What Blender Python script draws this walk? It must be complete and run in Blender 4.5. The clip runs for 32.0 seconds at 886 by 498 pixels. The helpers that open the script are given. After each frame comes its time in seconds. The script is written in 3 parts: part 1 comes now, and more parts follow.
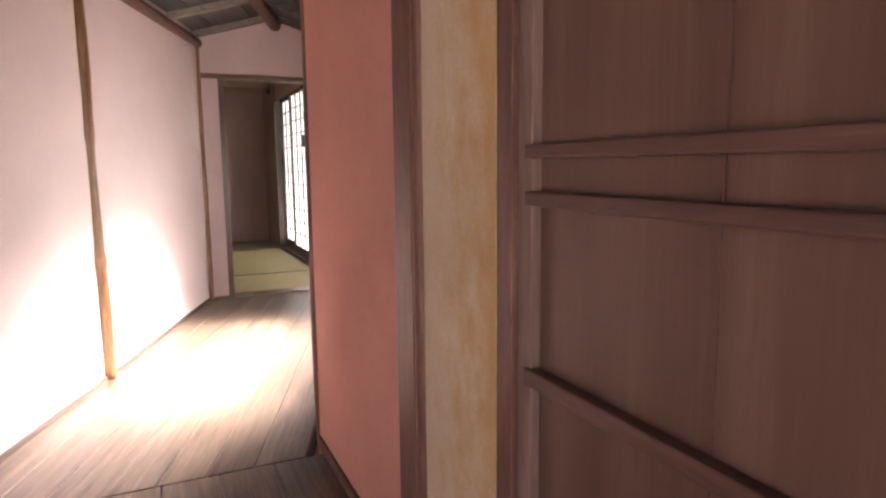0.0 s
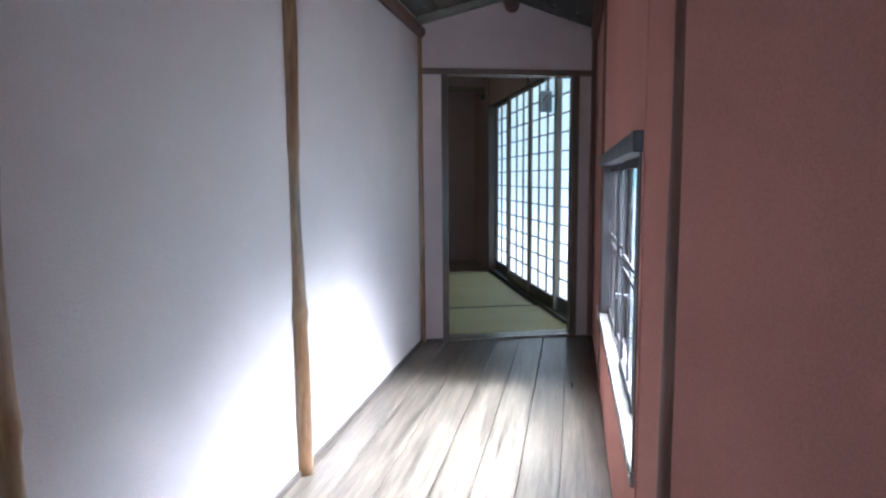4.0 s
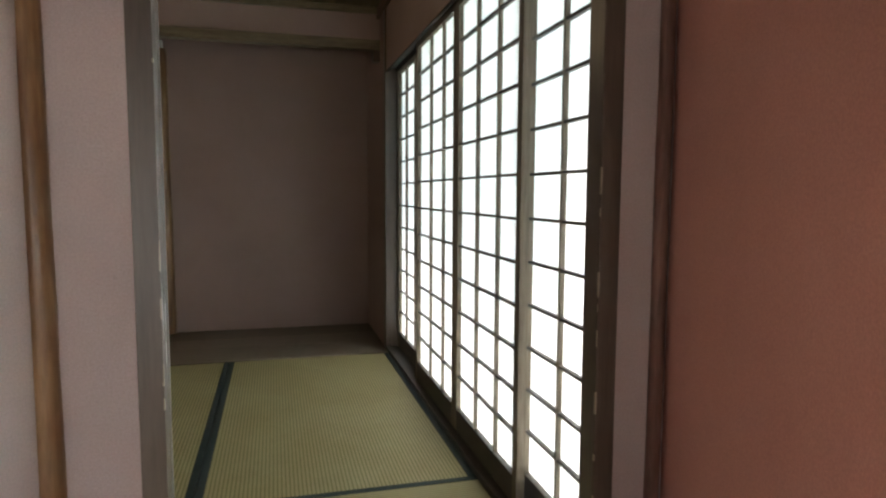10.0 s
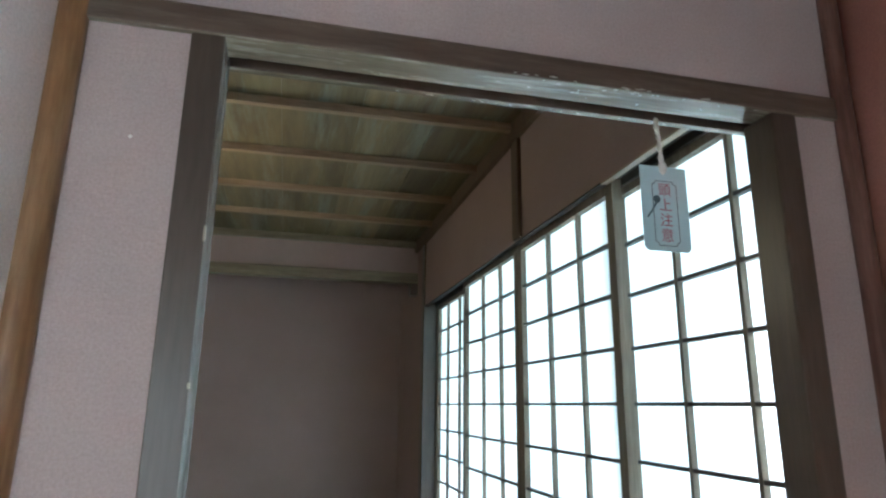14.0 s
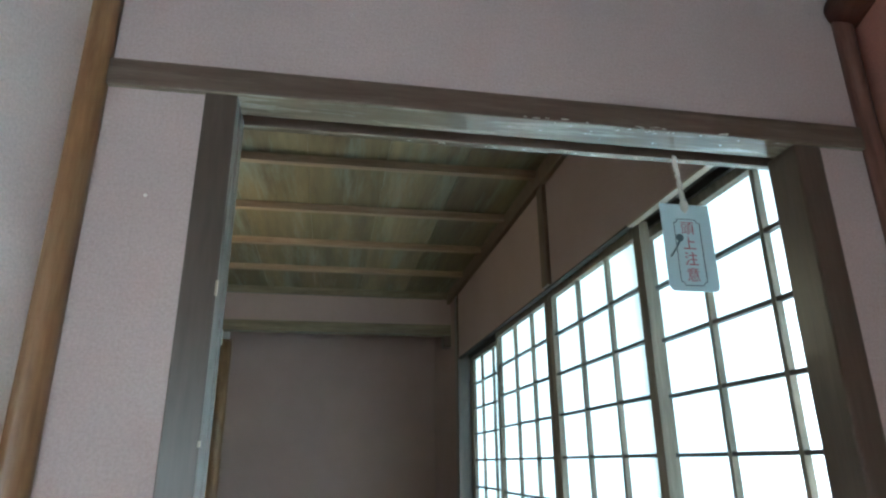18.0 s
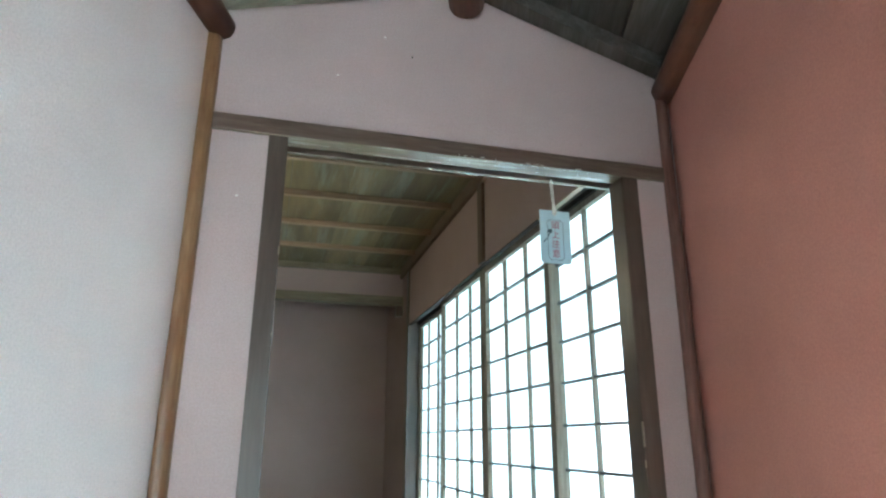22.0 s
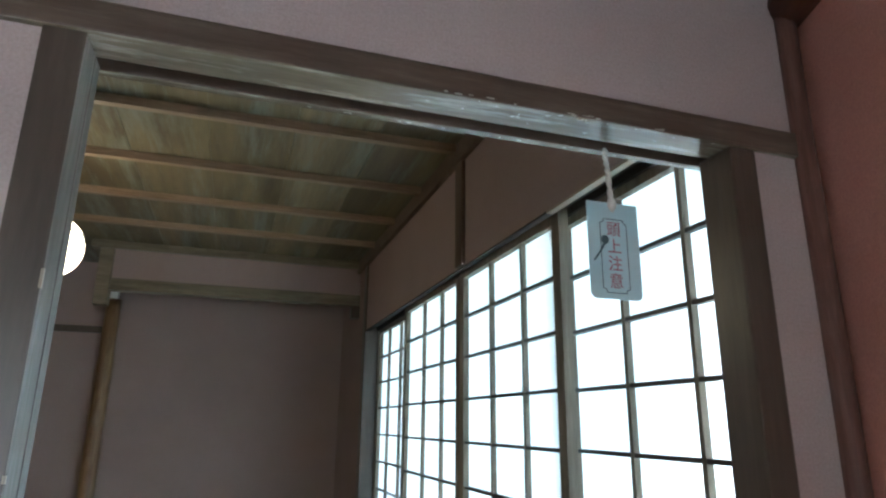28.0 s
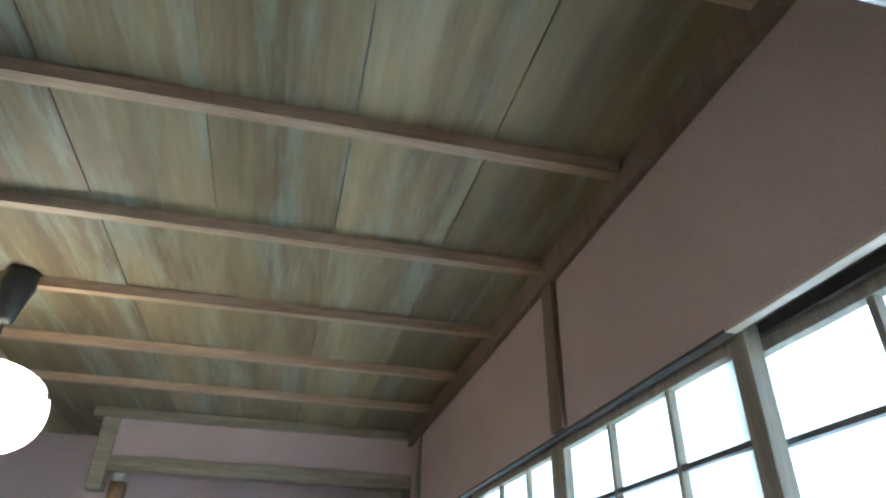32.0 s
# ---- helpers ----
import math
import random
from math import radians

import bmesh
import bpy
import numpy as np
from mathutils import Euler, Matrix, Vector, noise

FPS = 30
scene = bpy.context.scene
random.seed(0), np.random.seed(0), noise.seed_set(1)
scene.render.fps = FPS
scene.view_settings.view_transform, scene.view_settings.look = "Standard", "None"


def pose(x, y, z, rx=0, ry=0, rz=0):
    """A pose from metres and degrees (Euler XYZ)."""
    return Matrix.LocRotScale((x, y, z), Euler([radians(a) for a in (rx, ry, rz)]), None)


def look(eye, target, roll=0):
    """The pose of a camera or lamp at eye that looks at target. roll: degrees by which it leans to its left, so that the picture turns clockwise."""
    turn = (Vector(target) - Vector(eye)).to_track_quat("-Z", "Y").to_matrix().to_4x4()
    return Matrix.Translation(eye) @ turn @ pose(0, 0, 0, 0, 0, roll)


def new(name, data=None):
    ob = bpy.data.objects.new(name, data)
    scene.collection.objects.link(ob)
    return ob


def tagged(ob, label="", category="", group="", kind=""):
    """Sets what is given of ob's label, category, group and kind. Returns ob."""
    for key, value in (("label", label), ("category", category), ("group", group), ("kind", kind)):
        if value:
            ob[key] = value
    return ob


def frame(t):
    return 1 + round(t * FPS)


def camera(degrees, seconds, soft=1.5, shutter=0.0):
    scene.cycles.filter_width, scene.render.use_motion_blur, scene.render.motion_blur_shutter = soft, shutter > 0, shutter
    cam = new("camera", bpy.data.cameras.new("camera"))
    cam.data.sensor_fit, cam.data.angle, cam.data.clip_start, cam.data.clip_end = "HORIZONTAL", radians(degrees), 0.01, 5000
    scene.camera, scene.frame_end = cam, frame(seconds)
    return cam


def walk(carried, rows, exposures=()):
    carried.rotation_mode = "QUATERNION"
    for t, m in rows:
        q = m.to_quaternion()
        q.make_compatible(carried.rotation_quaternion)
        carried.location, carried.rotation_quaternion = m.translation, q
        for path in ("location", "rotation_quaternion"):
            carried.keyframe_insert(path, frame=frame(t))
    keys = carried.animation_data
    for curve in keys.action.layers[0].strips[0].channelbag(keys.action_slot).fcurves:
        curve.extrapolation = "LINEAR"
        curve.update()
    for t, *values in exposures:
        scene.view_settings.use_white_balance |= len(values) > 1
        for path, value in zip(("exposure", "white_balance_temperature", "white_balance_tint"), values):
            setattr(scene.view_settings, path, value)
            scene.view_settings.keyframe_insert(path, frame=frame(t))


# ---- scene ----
cam = camera(70.4, 32.0, soft=2.3)
PATH = [
    (0, (-0.027, -5.333, 1.064), (0.796, -3.53, 0.798), -0.6),
    (0.5, (-0.091, -5.186, 1.04), (0.561, -3.312, 0.791), -0.6),
    (1, (-0.133, -5.109, 1.04), (0.41, -3.2, 0.795), -0.6),
    (1.5, (-0.111, -5.089, 1.028), (0.339, -3.155, 0.786), -0.4),
    (2, (-0.098, -5.04, 1.044), (0.266, -3.087, 0.809), -0.5),
    (2.5, (-0.107, -4.931, 1.046), (0.207, -2.97, 0.813), -0.5),
    (3, (-0.062, -4.657, 1.078), (0.227, -2.692, 0.846), -0.5),
    (3.5, (-0.089, -4.373, 1.085), (0.186, -2.404, 0.86), -0.6),
    (5.5, (0.009, -3.272, 1.101), (0.277, -1.303, 0.879), 0.0),
    (6, (0.046, -3.033, 1.068), (0.332, -1.066, 0.851), 0.1),
    (6.5, (0.081, -2.796, 1.061), (0.393, -0.831, 0.849), 0.1),
    (7, (0.194, -2.545, 1.034), (0.537, -0.585, 0.828), 0.2),
    (7.5, (0.275, -2.286, 1.036), (0.647, -0.331, 0.832), -0.1),
    (8, (0.347, -2.056, 1.034), (0.752, -0.108, 0.835), -0.2),
    (8.5, (0.494, -1.79, 1.053), (0.924, 0.153, 0.862), 0.0),
    (9, (0.584, -1.568, 1.078), (1.042, 0.37, 0.888), -0.3),
    (9.5, (0.641, -1.366, 1.071), (1.134, 0.563, 0.888), 0.1),
    (10, (0.71, -1.168, 1.084), (1.226, 0.757, 0.908), 0.3),
    (10.5, (0.692, -0.992, 1.104), (1.23, 0.928, 0.939), 0.3),
    (11, (0.692, -0.886, 1.142), (1.247, 1.03, 0.998), 0.5),
    (11.5, (0.687, -0.83, 1.21), (1.281, 1.08, 1.196), 0.9),
    (12, (0.677, -0.814, 1.277), (1.239, 1.09, 1.521), 0.8),
    (12.5, (0.671, -0.809, 1.288), (1.195, 1.086, 1.654), 0.8),
    (13, (0.65, -0.793, 1.288), (1.146, 1.098, 1.708), 0.7),
    (13.5, (0.627, -0.79, 1.289), (1.099, 1.099, 1.748), 0.6),
    (14, (0.625, -0.783, 1.284), (1.082, 1.103, 1.769), 0.6),
    (14.5, (0.628, -0.778, 1.277), (1.072, 1.103, 1.791), 0.4),
    (16.5, (0.651, -0.763, 1.277), (1.025, 1.109, 1.872), -0.1),
    (17, (0.648, -0.757, 1.272), (1.011, 1.111, 1.886), -0.2),
    (17.5, (0.657, -0.755, 1.318), (1.004, 1.112, 1.945), -0.2),
    (18, (0.656, -0.773, 1.282), (0.994, 1.09, 1.925), -0.5),
    (18.5, (0.662, -0.815, 1.136), (0.978, 1.049, 1.789), 0.0),
    (19, (0.679, -0.851, 1.2), (0.984, 1.015, 1.852), 0.1),
    (19.5, (0.669, -0.989, 1.242), (0.981, 0.876, 1.896), -0.0),
    (20, (0.61, -1.139, 1.198), (0.937, 0.721, 1.857), -0.2),
    (20.5, (0.507, -1.256, 1.187), (0.854, 0.598, 1.853), -0.2),
    (21, (0.543, -1.306, 1.176), (0.927, 0.544, 1.831), -0.2),
    (21.5, (0.553, -1.326, 1.137), (0.987, 0.522, 1.766), 0.1),
    (22, (0.526, -1.333, 1.095), (1.018, 0.515, 1.68), 0.2),
    (22.5, (0.509, -1.345, 1.053), (1.052, 0.509, 1.57), 0.4),
    (23, (0.498, -1.35, 1.021), (1.086, 0.512, 1.456), 0.5),
    (23.5, (0.491, -1.349, 1.007), (1.109, 0.518, 1.367), 0.6),
    (24, (0.493, -1.349, 1.012), (1.129, 0.521, 1.323), 0.3),
    (24.5, (0.489, -1.36, 0.999), (1.134, 0.516, 1.246), 0.3),
    (26.5, (0.509, -1.241, 1.124), (1.162, 0.649, 1.172), 1.2),
    (27, (0.616, -1.062, 1.216), (1.275, 0.825, 1.286), 0.5),
    (27.5, (0.672, -0.875, 1.297), (1.304, 0.993, 1.63), 0.6),
    (28, (0.696, -0.675, 1.354), (1.299, 1.155, 1.891), 0.6),
    (28.5, (0.734, -0.541, 1.353), (1.311, 1.25, 2.031), 1.4),
    (29, (0.732, -0.453, 1.362), (1.286, 1.321, 2.102), 1.5),
    (29.5, (0.699, -0.441, 1.408), (1.228, 1.312, 2.211), 1.3),
    (30, (0.698, -0.441, 1.416), (1.197, 1.293, 2.278), 1.1),
    (30.5, (0.695, -0.409, 1.413), (1.173, 1.311, 2.315), 1.2),
    (31, (0.772, -0.274, 1.422), (1.232, 1.431, 2.36), 1.3),
    (31.5, (0.827, -0.149, 1.449), (1.256, 1.544, 2.425), 1.5),
    (32, (0.795, -0.063, 1.485), (1.189, 1.608, 2.511), 1.2),
]
EXPOSURES = [
    (0.0, 2.55, 7700, 40), (1.0, 2.55, 6200, 25), (2.0, 2.45, 5700, 22), (3.5, 1.88, 5200, 18),
    (5.5, 0.65, 5150, 1), (7.0, 0.32, 5200, 3), (8.0, 0.27, 5300, 6), (9.0, 0.48, 5600, 10),
    (10.0, 1.87, 6900, 16), (11.0, 2.42, 6100, 11), (12.0, 1.92, 5700, 9), (13.0, 2.4, 5600, 7),
    (18.0, 2.66, 5300, -1), (19.0, 2.56, 5300, -1), (20.0, 2.73, 5400, -1), (22.0, 3.08, 5350, -1),
    (24.5, 2.6, 5300, 1), (27.0, 2.15, 5650, 8), (28.0, 2.39, 5500, 6), (29.0, 2.82, 5500, 6),
    (30.0, 3.12, 5500, 6), (31.0, 3.4, 5350, 7), (32.0, 3.62, 5000, 6),
]
walk(cam, [(t, look(eye, target, roll)) for t, eye, target, roll in PATH], EXPOSURES)

# ---- light ----
SUN_FROM = (0.9428 * 0.719, -0.3333 * 0.719, 0.695)
world = bpy.data.worlds.new("world")
scene.world = world
world.use_nodes = True
wn = world.node_tree.nodes
sky = wn.new("ShaderNodeTexSky")
sky.sky_type = 'NISHITA'
sky.sun_disc = False
sky.sun_elevation = radians(44)
sky.sun_rotation = radians(109.5)
wn["Background"].inputs["Strength"].default_value = 0.15
world.node_tree.links.new(sky.outputs[0], wn["Background"].inputs["Color"])
sun = new("sun", bpy.data.lights.new("sun", 'SUN'))
sun.data.energy = 5.0
sun.data.angle = radians(14)
sun.data.color = (1.0, 0.97, 0.92)
sun.matrix_world = look((0, 0, 0), tuple(-c for c in SUN_FROM))
sky_lamp = new("shoji_sky_lamp", bpy.data.lights.new("shoji_sky_lamp", 'AREA'))
sky_lamp.data.shape = 'RECTANGLE'
sky_lamp.data.size, sky_lamp.data.size_y = 2.7, 1.9
sky_lamp.data.energy = 5
sky_lamp.data.color = (0.80, 0.97, 1.0)
sky_lamp.matrix_world = look((1.95, 1.53, 1.02), (0, 1.53, 1.02))
window_lamp = new("window_sky_lamp", bpy.data.lights.new("window_sky_lamp", 'AREA'))
window_lamp.data.shape = 'RECTANGLE'
window_lamp.data.size, window_lamp.data.size_y = 1.75, 0.7
window_lamp.data.energy = 30
window_lamp.data.spread = radians(84)
window_lamp.data.color = (1.0, 0.975, 0.95)
window_lamp.matrix_world = pose(0.332, 0, 0, 0, 0, -19.47) @ look((1.42, -1.68, 1.05), (0.92, -2.02, 0.0))
# Fill lamp added in an unseen opening behind the start, lighting the entry.
fill_lamp = new("rear_fill_lamp", bpy.data.lights.new("rear_fill_lamp", 'AREA'))
fill_lamp.data.shape = 'RECTANGLE'
fill_lamp.data.size, fill_lamp.data.size_y = 1.6, 1.1
fill_lamp.data.energy = 5.2
fill_lamp.data.color = (1.0, 0.97, 0.93)
fill_lamp.matrix_world = look((-1.35, -7.36, 0.62), (-1.2, 0, 0.35))


# ---- materials ----
def nodes_of(name):
    m = bpy.data.materials.new(name)
    m.use_nodes = True
    nt = m.node_tree
    return m, nt, nt.nodes["Principled BSDF"]


def coords(nt, scale, shift=True):
    tc = nt.nodes.new("ShaderNodeTexCoord")
    mp = nt.nodes.new("ShaderNodeMapping")
    mp.inputs["Scale"].default_value = scale
    nt.links.new(tc.outputs["Object"], mp.inputs["Vector"])
    if shift:
        oi = nt.nodes.new("ShaderNodeObjectInfo")
        mu = nt.nodes.new("ShaderNodeMath")
        mu.operation = 'MULTIPLY'
        mu.inputs[1].default_value = 37.0
        nt.links.new(oi.outputs["Random"], mu.inputs[0])
        nt.links.new(mu.outputs[0], mp.inputs["Location"])
    return mp.outputs["Vector"]


def noise_tex(nt, vec, scale, detail=6, rough=0.6):
    n = nt.nodes.new("ShaderNodeTexNoise")
    n.inputs["Scale"].default_value = scale
    n.inputs["Detail"].default_value = detail
    n.inputs["Roughness"].default_value = rough
    nt.links.new(vec, n.inputs["Vector"])
    return n.outputs["Fac"]


def ramp(nt, fac, stops):
    r = nt.nodes.new("ShaderNodeValToRGB")
    el = r.color_ramp.elements
    while len(el) < len(stops):
        el.new(0.5)
    for e, (p, c) in zip(el, stops):
        e.position, e.color = p, (*c, 1)
    nt.links.new(fac, r.inputs["Fac"])
    return r.outputs["Color"]


def mix(nt, a, b, fac, kind='MIX'):
    m = nt.nodes.new("ShaderNodeMix")
    m.data_type, m.blend_type = 'RGBA', kind
    for sock, v in ((m.inputs[0], fac), (m.inputs[6], a), (m.inputs[7], b)):
        if isinstance(v, (int, float)):
            sock.default_value = v
        elif isinstance(v, tuple):
            sock.default_value = (*v, 1)
        else:
            nt.links.new(v, sock)
    return m.outputs[2]


def bump(nt, height, strength, dist, bsdf, normal=None):
    b = nt.nodes.new("ShaderNodeBump")
    b.inputs["Strength"].default_value = strength
    b.inputs["Distance"].default_value = dist
    nt.links.new(height, b.inputs["Height"])
    if normal is not None:
        nt.links.new(normal, b.inputs["Normal"])
    nt.links.new(b.outputs[0], bsdf.inputs["Normal"])
    return b.outputs[0]


def plaster(name, col, vary=0.10, rough=0.95, blotch=None):
    """Fine sand plaster: sandy grain, trowel clouds, a few stains."""
    m, nt, b = nodes_of(name)
    v = coords(nt, (1, 1, 1), False)
    dark = tuple(c * (1 - vary) for c in col)
    light = tuple(min(1, c * (1 + vary)) for c in col)
    cloud = ramp(nt, noise_tex(nt, v, 1.7, 5, 0.65), [(0.3, dark), (0.7, light)])
    fine = noise_tex(nt, v, 260, 3, 0.7)
    c = mix(nt, cloud, ramp(nt, fine, [(0.35, (0.72, 0.72, 0.72)), (0.65, (1.0, 1.0, 1.0))]), 0.55, 'MULTIPLY')
    speck = ramp(nt, noise_tex(nt, v, 55, 2, 0.5), [(0.70, (0, 0, 0)), (0.76, (1, 1, 1))])
    c = mix(nt, c, tuple(x * 0.72 for x in col), mix(nt, (0, 0, 0), (0.35, 0.35, 0.35), speck))
    if blotch:
        f = ramp(nt, noise_tex(nt, coords(nt, (1, 2.2, 0.8), False), 2.6, 6, 0.62), [(0.46, (0, 0, 0)), (0.66, (1, 1, 1))])
        c = mix(nt, c, blotch, f)
    nt.links.new(c, b.inputs["Base Color"])
    b.inputs["Roughness"].default_value = rough
    b.inputs["Specular IOR Level"].default_value = 0.15
    n1 = bump(nt, noise_tex(nt, v, 150, 5, 0.72), 0.6, 0.0018, b)
    n2 = bump(nt, noise_tex(nt, coords(nt, (1, 1, 2.6), False), 34, 6, 0.66), 0.36, 0.0035, b, n1)
    bump(nt, noise_tex(nt, v, 7, 4, 0.6), 0.3, 0.006, b, n2)
    return m


def stained_plaster():
    """Sand plaster with old brown water stains running down along one edge."""
    m, nt, b = nodes_of("sand_plaster")
    v = coords(nt, (1, 1, 1), False)
    c = ramp(nt, noise_tex(nt, v, 3.0, 5, 0.65), [(0.3, (0.50, 0.40, 0.28)), (0.7, (0.60, 0.50, 0.38))])
    sep = nt.nodes.new("ShaderNodeSeparateXYZ")
    nt.links.new(v, sep.inputs[0])
    run = nt.nodes.new("ShaderNodeMapRange")
    run.inputs["From Min"].default_value, run.inputs["From Max"].default_value = -4.14, -4.47
    run.inputs["To Min"].default_value, run.inputs["To Max"].default_value = -0.10, 0.32
    nt.links.new(sep.outputs[1], run.inputs["Value"])
    add = nt.nodes.new("ShaderNodeMath")
    nt.links.new(run.outputs[0], add.inputs[0])
    nt.links.new(noise_tex(nt, coords(nt, (1, 2.2, 1.3), False), 6.5, 7, 0.66), add.inputs[1])
    f = ramp(nt, add.outputs[0], [(0.46, (0, 0, 0)), (0.84, (0.9, 0.9, 0.9))])
    c = mix(nt, c, (0.46, 0.29, 0.125), f)
    c = mix(nt, c, ramp(nt, noise_tex(nt, v, 120, 4, 0.7), [(0.35, (0.76, 0.76, 0.76)), (0.65, (1, 1, 1))]), 0.5, 'MULTIPLY')
    nt.links.new(c, b.inputs["Base Color"])
    b.inputs["Roughness"].default_value = 0.93
    b.inputs["Specular IOR Level"].default_value = 0.15
    bump(nt, noise_tex(nt, v, 150, 5, 0.7), 0.6, 0.0018, b)
    return m


def wood(name, dark, light, grain=(14, 1.2, 14), rough=0.6, spec=0.3, wear=None, tone=0.25, island=False, fine=0.6, span=0.22, worn=0.5):
    """Grain runs along local y unless the grain scale says otherwise."""
    m, nt, b = nodes_of(name)
    v = coords(nt, grain)
    w = noise_tex(nt, v, 2.6, 8, 0.68)
    c = ramp(nt, w, [(0.5 - span, dark), (0.5, tuple((a + d) / 2 for a, d in zip(dark, light))), (0.5 + span, light)])
    v2 = coords(nt, tuple(g * 5 for g in grain))
    streak = ramp(nt, noise_tex(nt, v2, 3.0, 3, 0.6), [(0.38, (0.68, 0.66, 0.64)), (0.62, (1, 1, 1))])
    c = mix(nt, c, streak, fine, 'MULTIPLY')
    if island:
        geo = nt.nodes.new("ShaderNodeNewGeometry")
        rnd = geo.outputs["Random Per Island"]
    else:
        rnd = nt.nodes.new("ShaderNodeObjectInfo").outputs["Random"]
    t = ramp(nt, rnd, [(0.0, (1 - tone,) * 3), (1.0, (1.0, 1.0, 1.0))])
    c = mix(nt, c, t, 1.0, 'MULTIPLY')
    if wear:
        f = ramp(nt, noise_tex(nt, coords(nt, tuple(g * 1.6 for g in grain)), 2.2, 7, 0.72), [(0.50, (0, 0, 0)), (0.80 if worn < 0.6 else 0.66, (worn,) * 3)])
        c = mix(nt, c, wear, f)
    nt.links.new(c, b.inputs["Base Color"])
    rr = ramp(nt, w, [(0.3, (rough * 0.85,) * 3), (0.7, (min(1, rough * 1.15),) * 3)])
    nt.links.new(rr, b.inputs["Roughness"])
    b.inputs["Specular IOR Level"].default_value = spec
    bump(nt, w, 0.25, 0.002, b)
    return m


def plain(name, col, rough=0.5, metal=0.0, spec=0.4):
    m, nt, b = nodes_of(name)
    v = coords(nt, (1, 1, 1))
    c = ramp(nt, noise_tex(nt, v, 38, 4, 0.6), [(0.3, tuple(x * 0.86 for x in col)), (0.7, tuple(min(1, x * 1.08) for x in col))])
    nt.links.new(c, b.inputs["Base Color"])
    b.inputs["Roughness"].default_value, b.inputs["Metallic"].default_value = rough, metal
    b.inputs["Specular IOR Level"].default_value = spec
    return m


M_WALL_L = plaster("pale_grey_plaster", (0.62, 0.56, 0.53), 0.06)
M_WALL_E = plaster("grey_pink_plaster", (0.46, 0.385, 0.37), 0.07)
M_WALL_R = plaster("terracotta_plaster", (0.54, 0.258, 0.203), 0.09)
M_WALL_ROOM = plaster("room_plaster", (0.38, 0.285, 0.26), 0.07)
M_BEIGE = stained_plaster()
M_OUT = plaster("outer_plaster", (0.55, 0.52, 0.47), 0.08)
M_POST = wood("peeled_log", (0.135, 0.060, 0.026), (0.36, 0.215, 0.098), (7, 7, 0.8), 0.33, 0.5, (0.43, 0.33, 0.19))
M_DARKLOG = wood("dark_log", (0.085, 0.036, 0.02), (0.22, 0.095, 0.056), (7, 1.0, 7), 0.55, 0.35)
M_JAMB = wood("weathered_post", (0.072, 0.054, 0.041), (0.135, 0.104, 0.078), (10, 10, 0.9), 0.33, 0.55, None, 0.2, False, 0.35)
# Lintel underside: wear, with the paper screens' reflection also put into the colour.
M_LINTEL = wood("worn_lit_lintel", (0.145, 0.122, 0.088), (0.30, 0.262, 0.195), (1.6, 14, 14), 0.25, 0.6, (0.46, 0.45, 0.40), fine=0.3, worn=0.75)
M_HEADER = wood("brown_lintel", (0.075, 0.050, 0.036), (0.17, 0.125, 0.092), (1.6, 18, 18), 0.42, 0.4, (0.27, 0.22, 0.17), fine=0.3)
# Left jamb's inner face, coloured pale as if lit by the paper screens.
M_JAMB_LIT = wood("lit_post", (0.20, 0.19, 0.165), (0.35, 0.335, 0.30), (10, 10, 0.9), 0.25, 0.6, (0.46, 0.47, 0.45), 0.2, False, 0.35)
M_REDWOOD = wood("red_brown_trim", (0.10, 0.046, 0.033), (0.22, 0.108, 0.078), (9, 9, 0.8), 0.55, 0.35, (0.30, 0.19, 0.15))
M_FLOOR = wood("floor_boards", (0.040, 0.032, 0.024), (0.200, 0.168, 0.122), (12, 0.7, 12), 0.32, 0.5, (0.19, 0.17, 0.13), 0.35, fine=0.75, span=0.17)
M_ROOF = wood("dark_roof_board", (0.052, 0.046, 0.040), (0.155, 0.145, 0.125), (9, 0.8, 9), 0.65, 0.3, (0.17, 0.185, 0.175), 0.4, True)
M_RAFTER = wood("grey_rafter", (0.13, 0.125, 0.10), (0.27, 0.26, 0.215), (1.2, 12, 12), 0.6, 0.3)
M_CEIL = wood("cedar_ceiling", (0.088, 0.058, 0.027), (0.30, 0.232, 0.122), (2.6, 0.26, 2.6), 0.55, 0.3, (0.225, 0.25, 0.205), 0.45, True, 0.12, 0.19, 0.62)
M_BATTEN = wood("cedar_batten", (0.24, 0.155, 0.095), (0.44, 0.315, 0.21), (1.0, 14, 14), 0.5, 0.3)
M_BEAM = wood("alcove_beam", (0.16, 0.125, 0.08), (0.33, 0.275, 0.19), (1.0, 12, 12), 0.5, 0.35)
M_SHOJI = wood("shoji_frame", (0.15, 0.125, 0.09), (0.33, 0.28, 0.21), (14, 14, 1.0), 0.55, 0.3)
M_SHOJI_D = wood("shoji_rail", (0.05, 0.042, 0.035), (0.12, 0.10, 0.08), (14, 1.0, 14), 0.5, 0.35)
M_TRACK = wood("head_track", (0.030, 0.026, 0.022), (0.080, 0.068, 0.055), (14, 1.0, 14), 0.7, 0.2)
M_STILE = wood("pale_brown_stile", (0.19, 0.125, 0.10), (0.31, 0.22, 0.18), (9, 9, 0.7), 0.55, 0.35)
# Lit copy of the head track wood, for the near lip.
M_LIP_LIT = wood("lit_lip", (0.36, 0.29, 0.22), (0.52, 0.44, 0.35), (9, 0.8, 9), 0.5, 0.35)
M_STUD = wood("stud_wood", (0.13, 0.085, 0.06), (0.23, 0.16, 0.118), (10, 10, 0.8), 0.55, 0.3)
M_ALCOVE = wood("alcove_boards", (0.14, 0.115, 0.085), (0.28, 0.235, 0.175), (0.8, 9, 9), 0.45, 0.4)
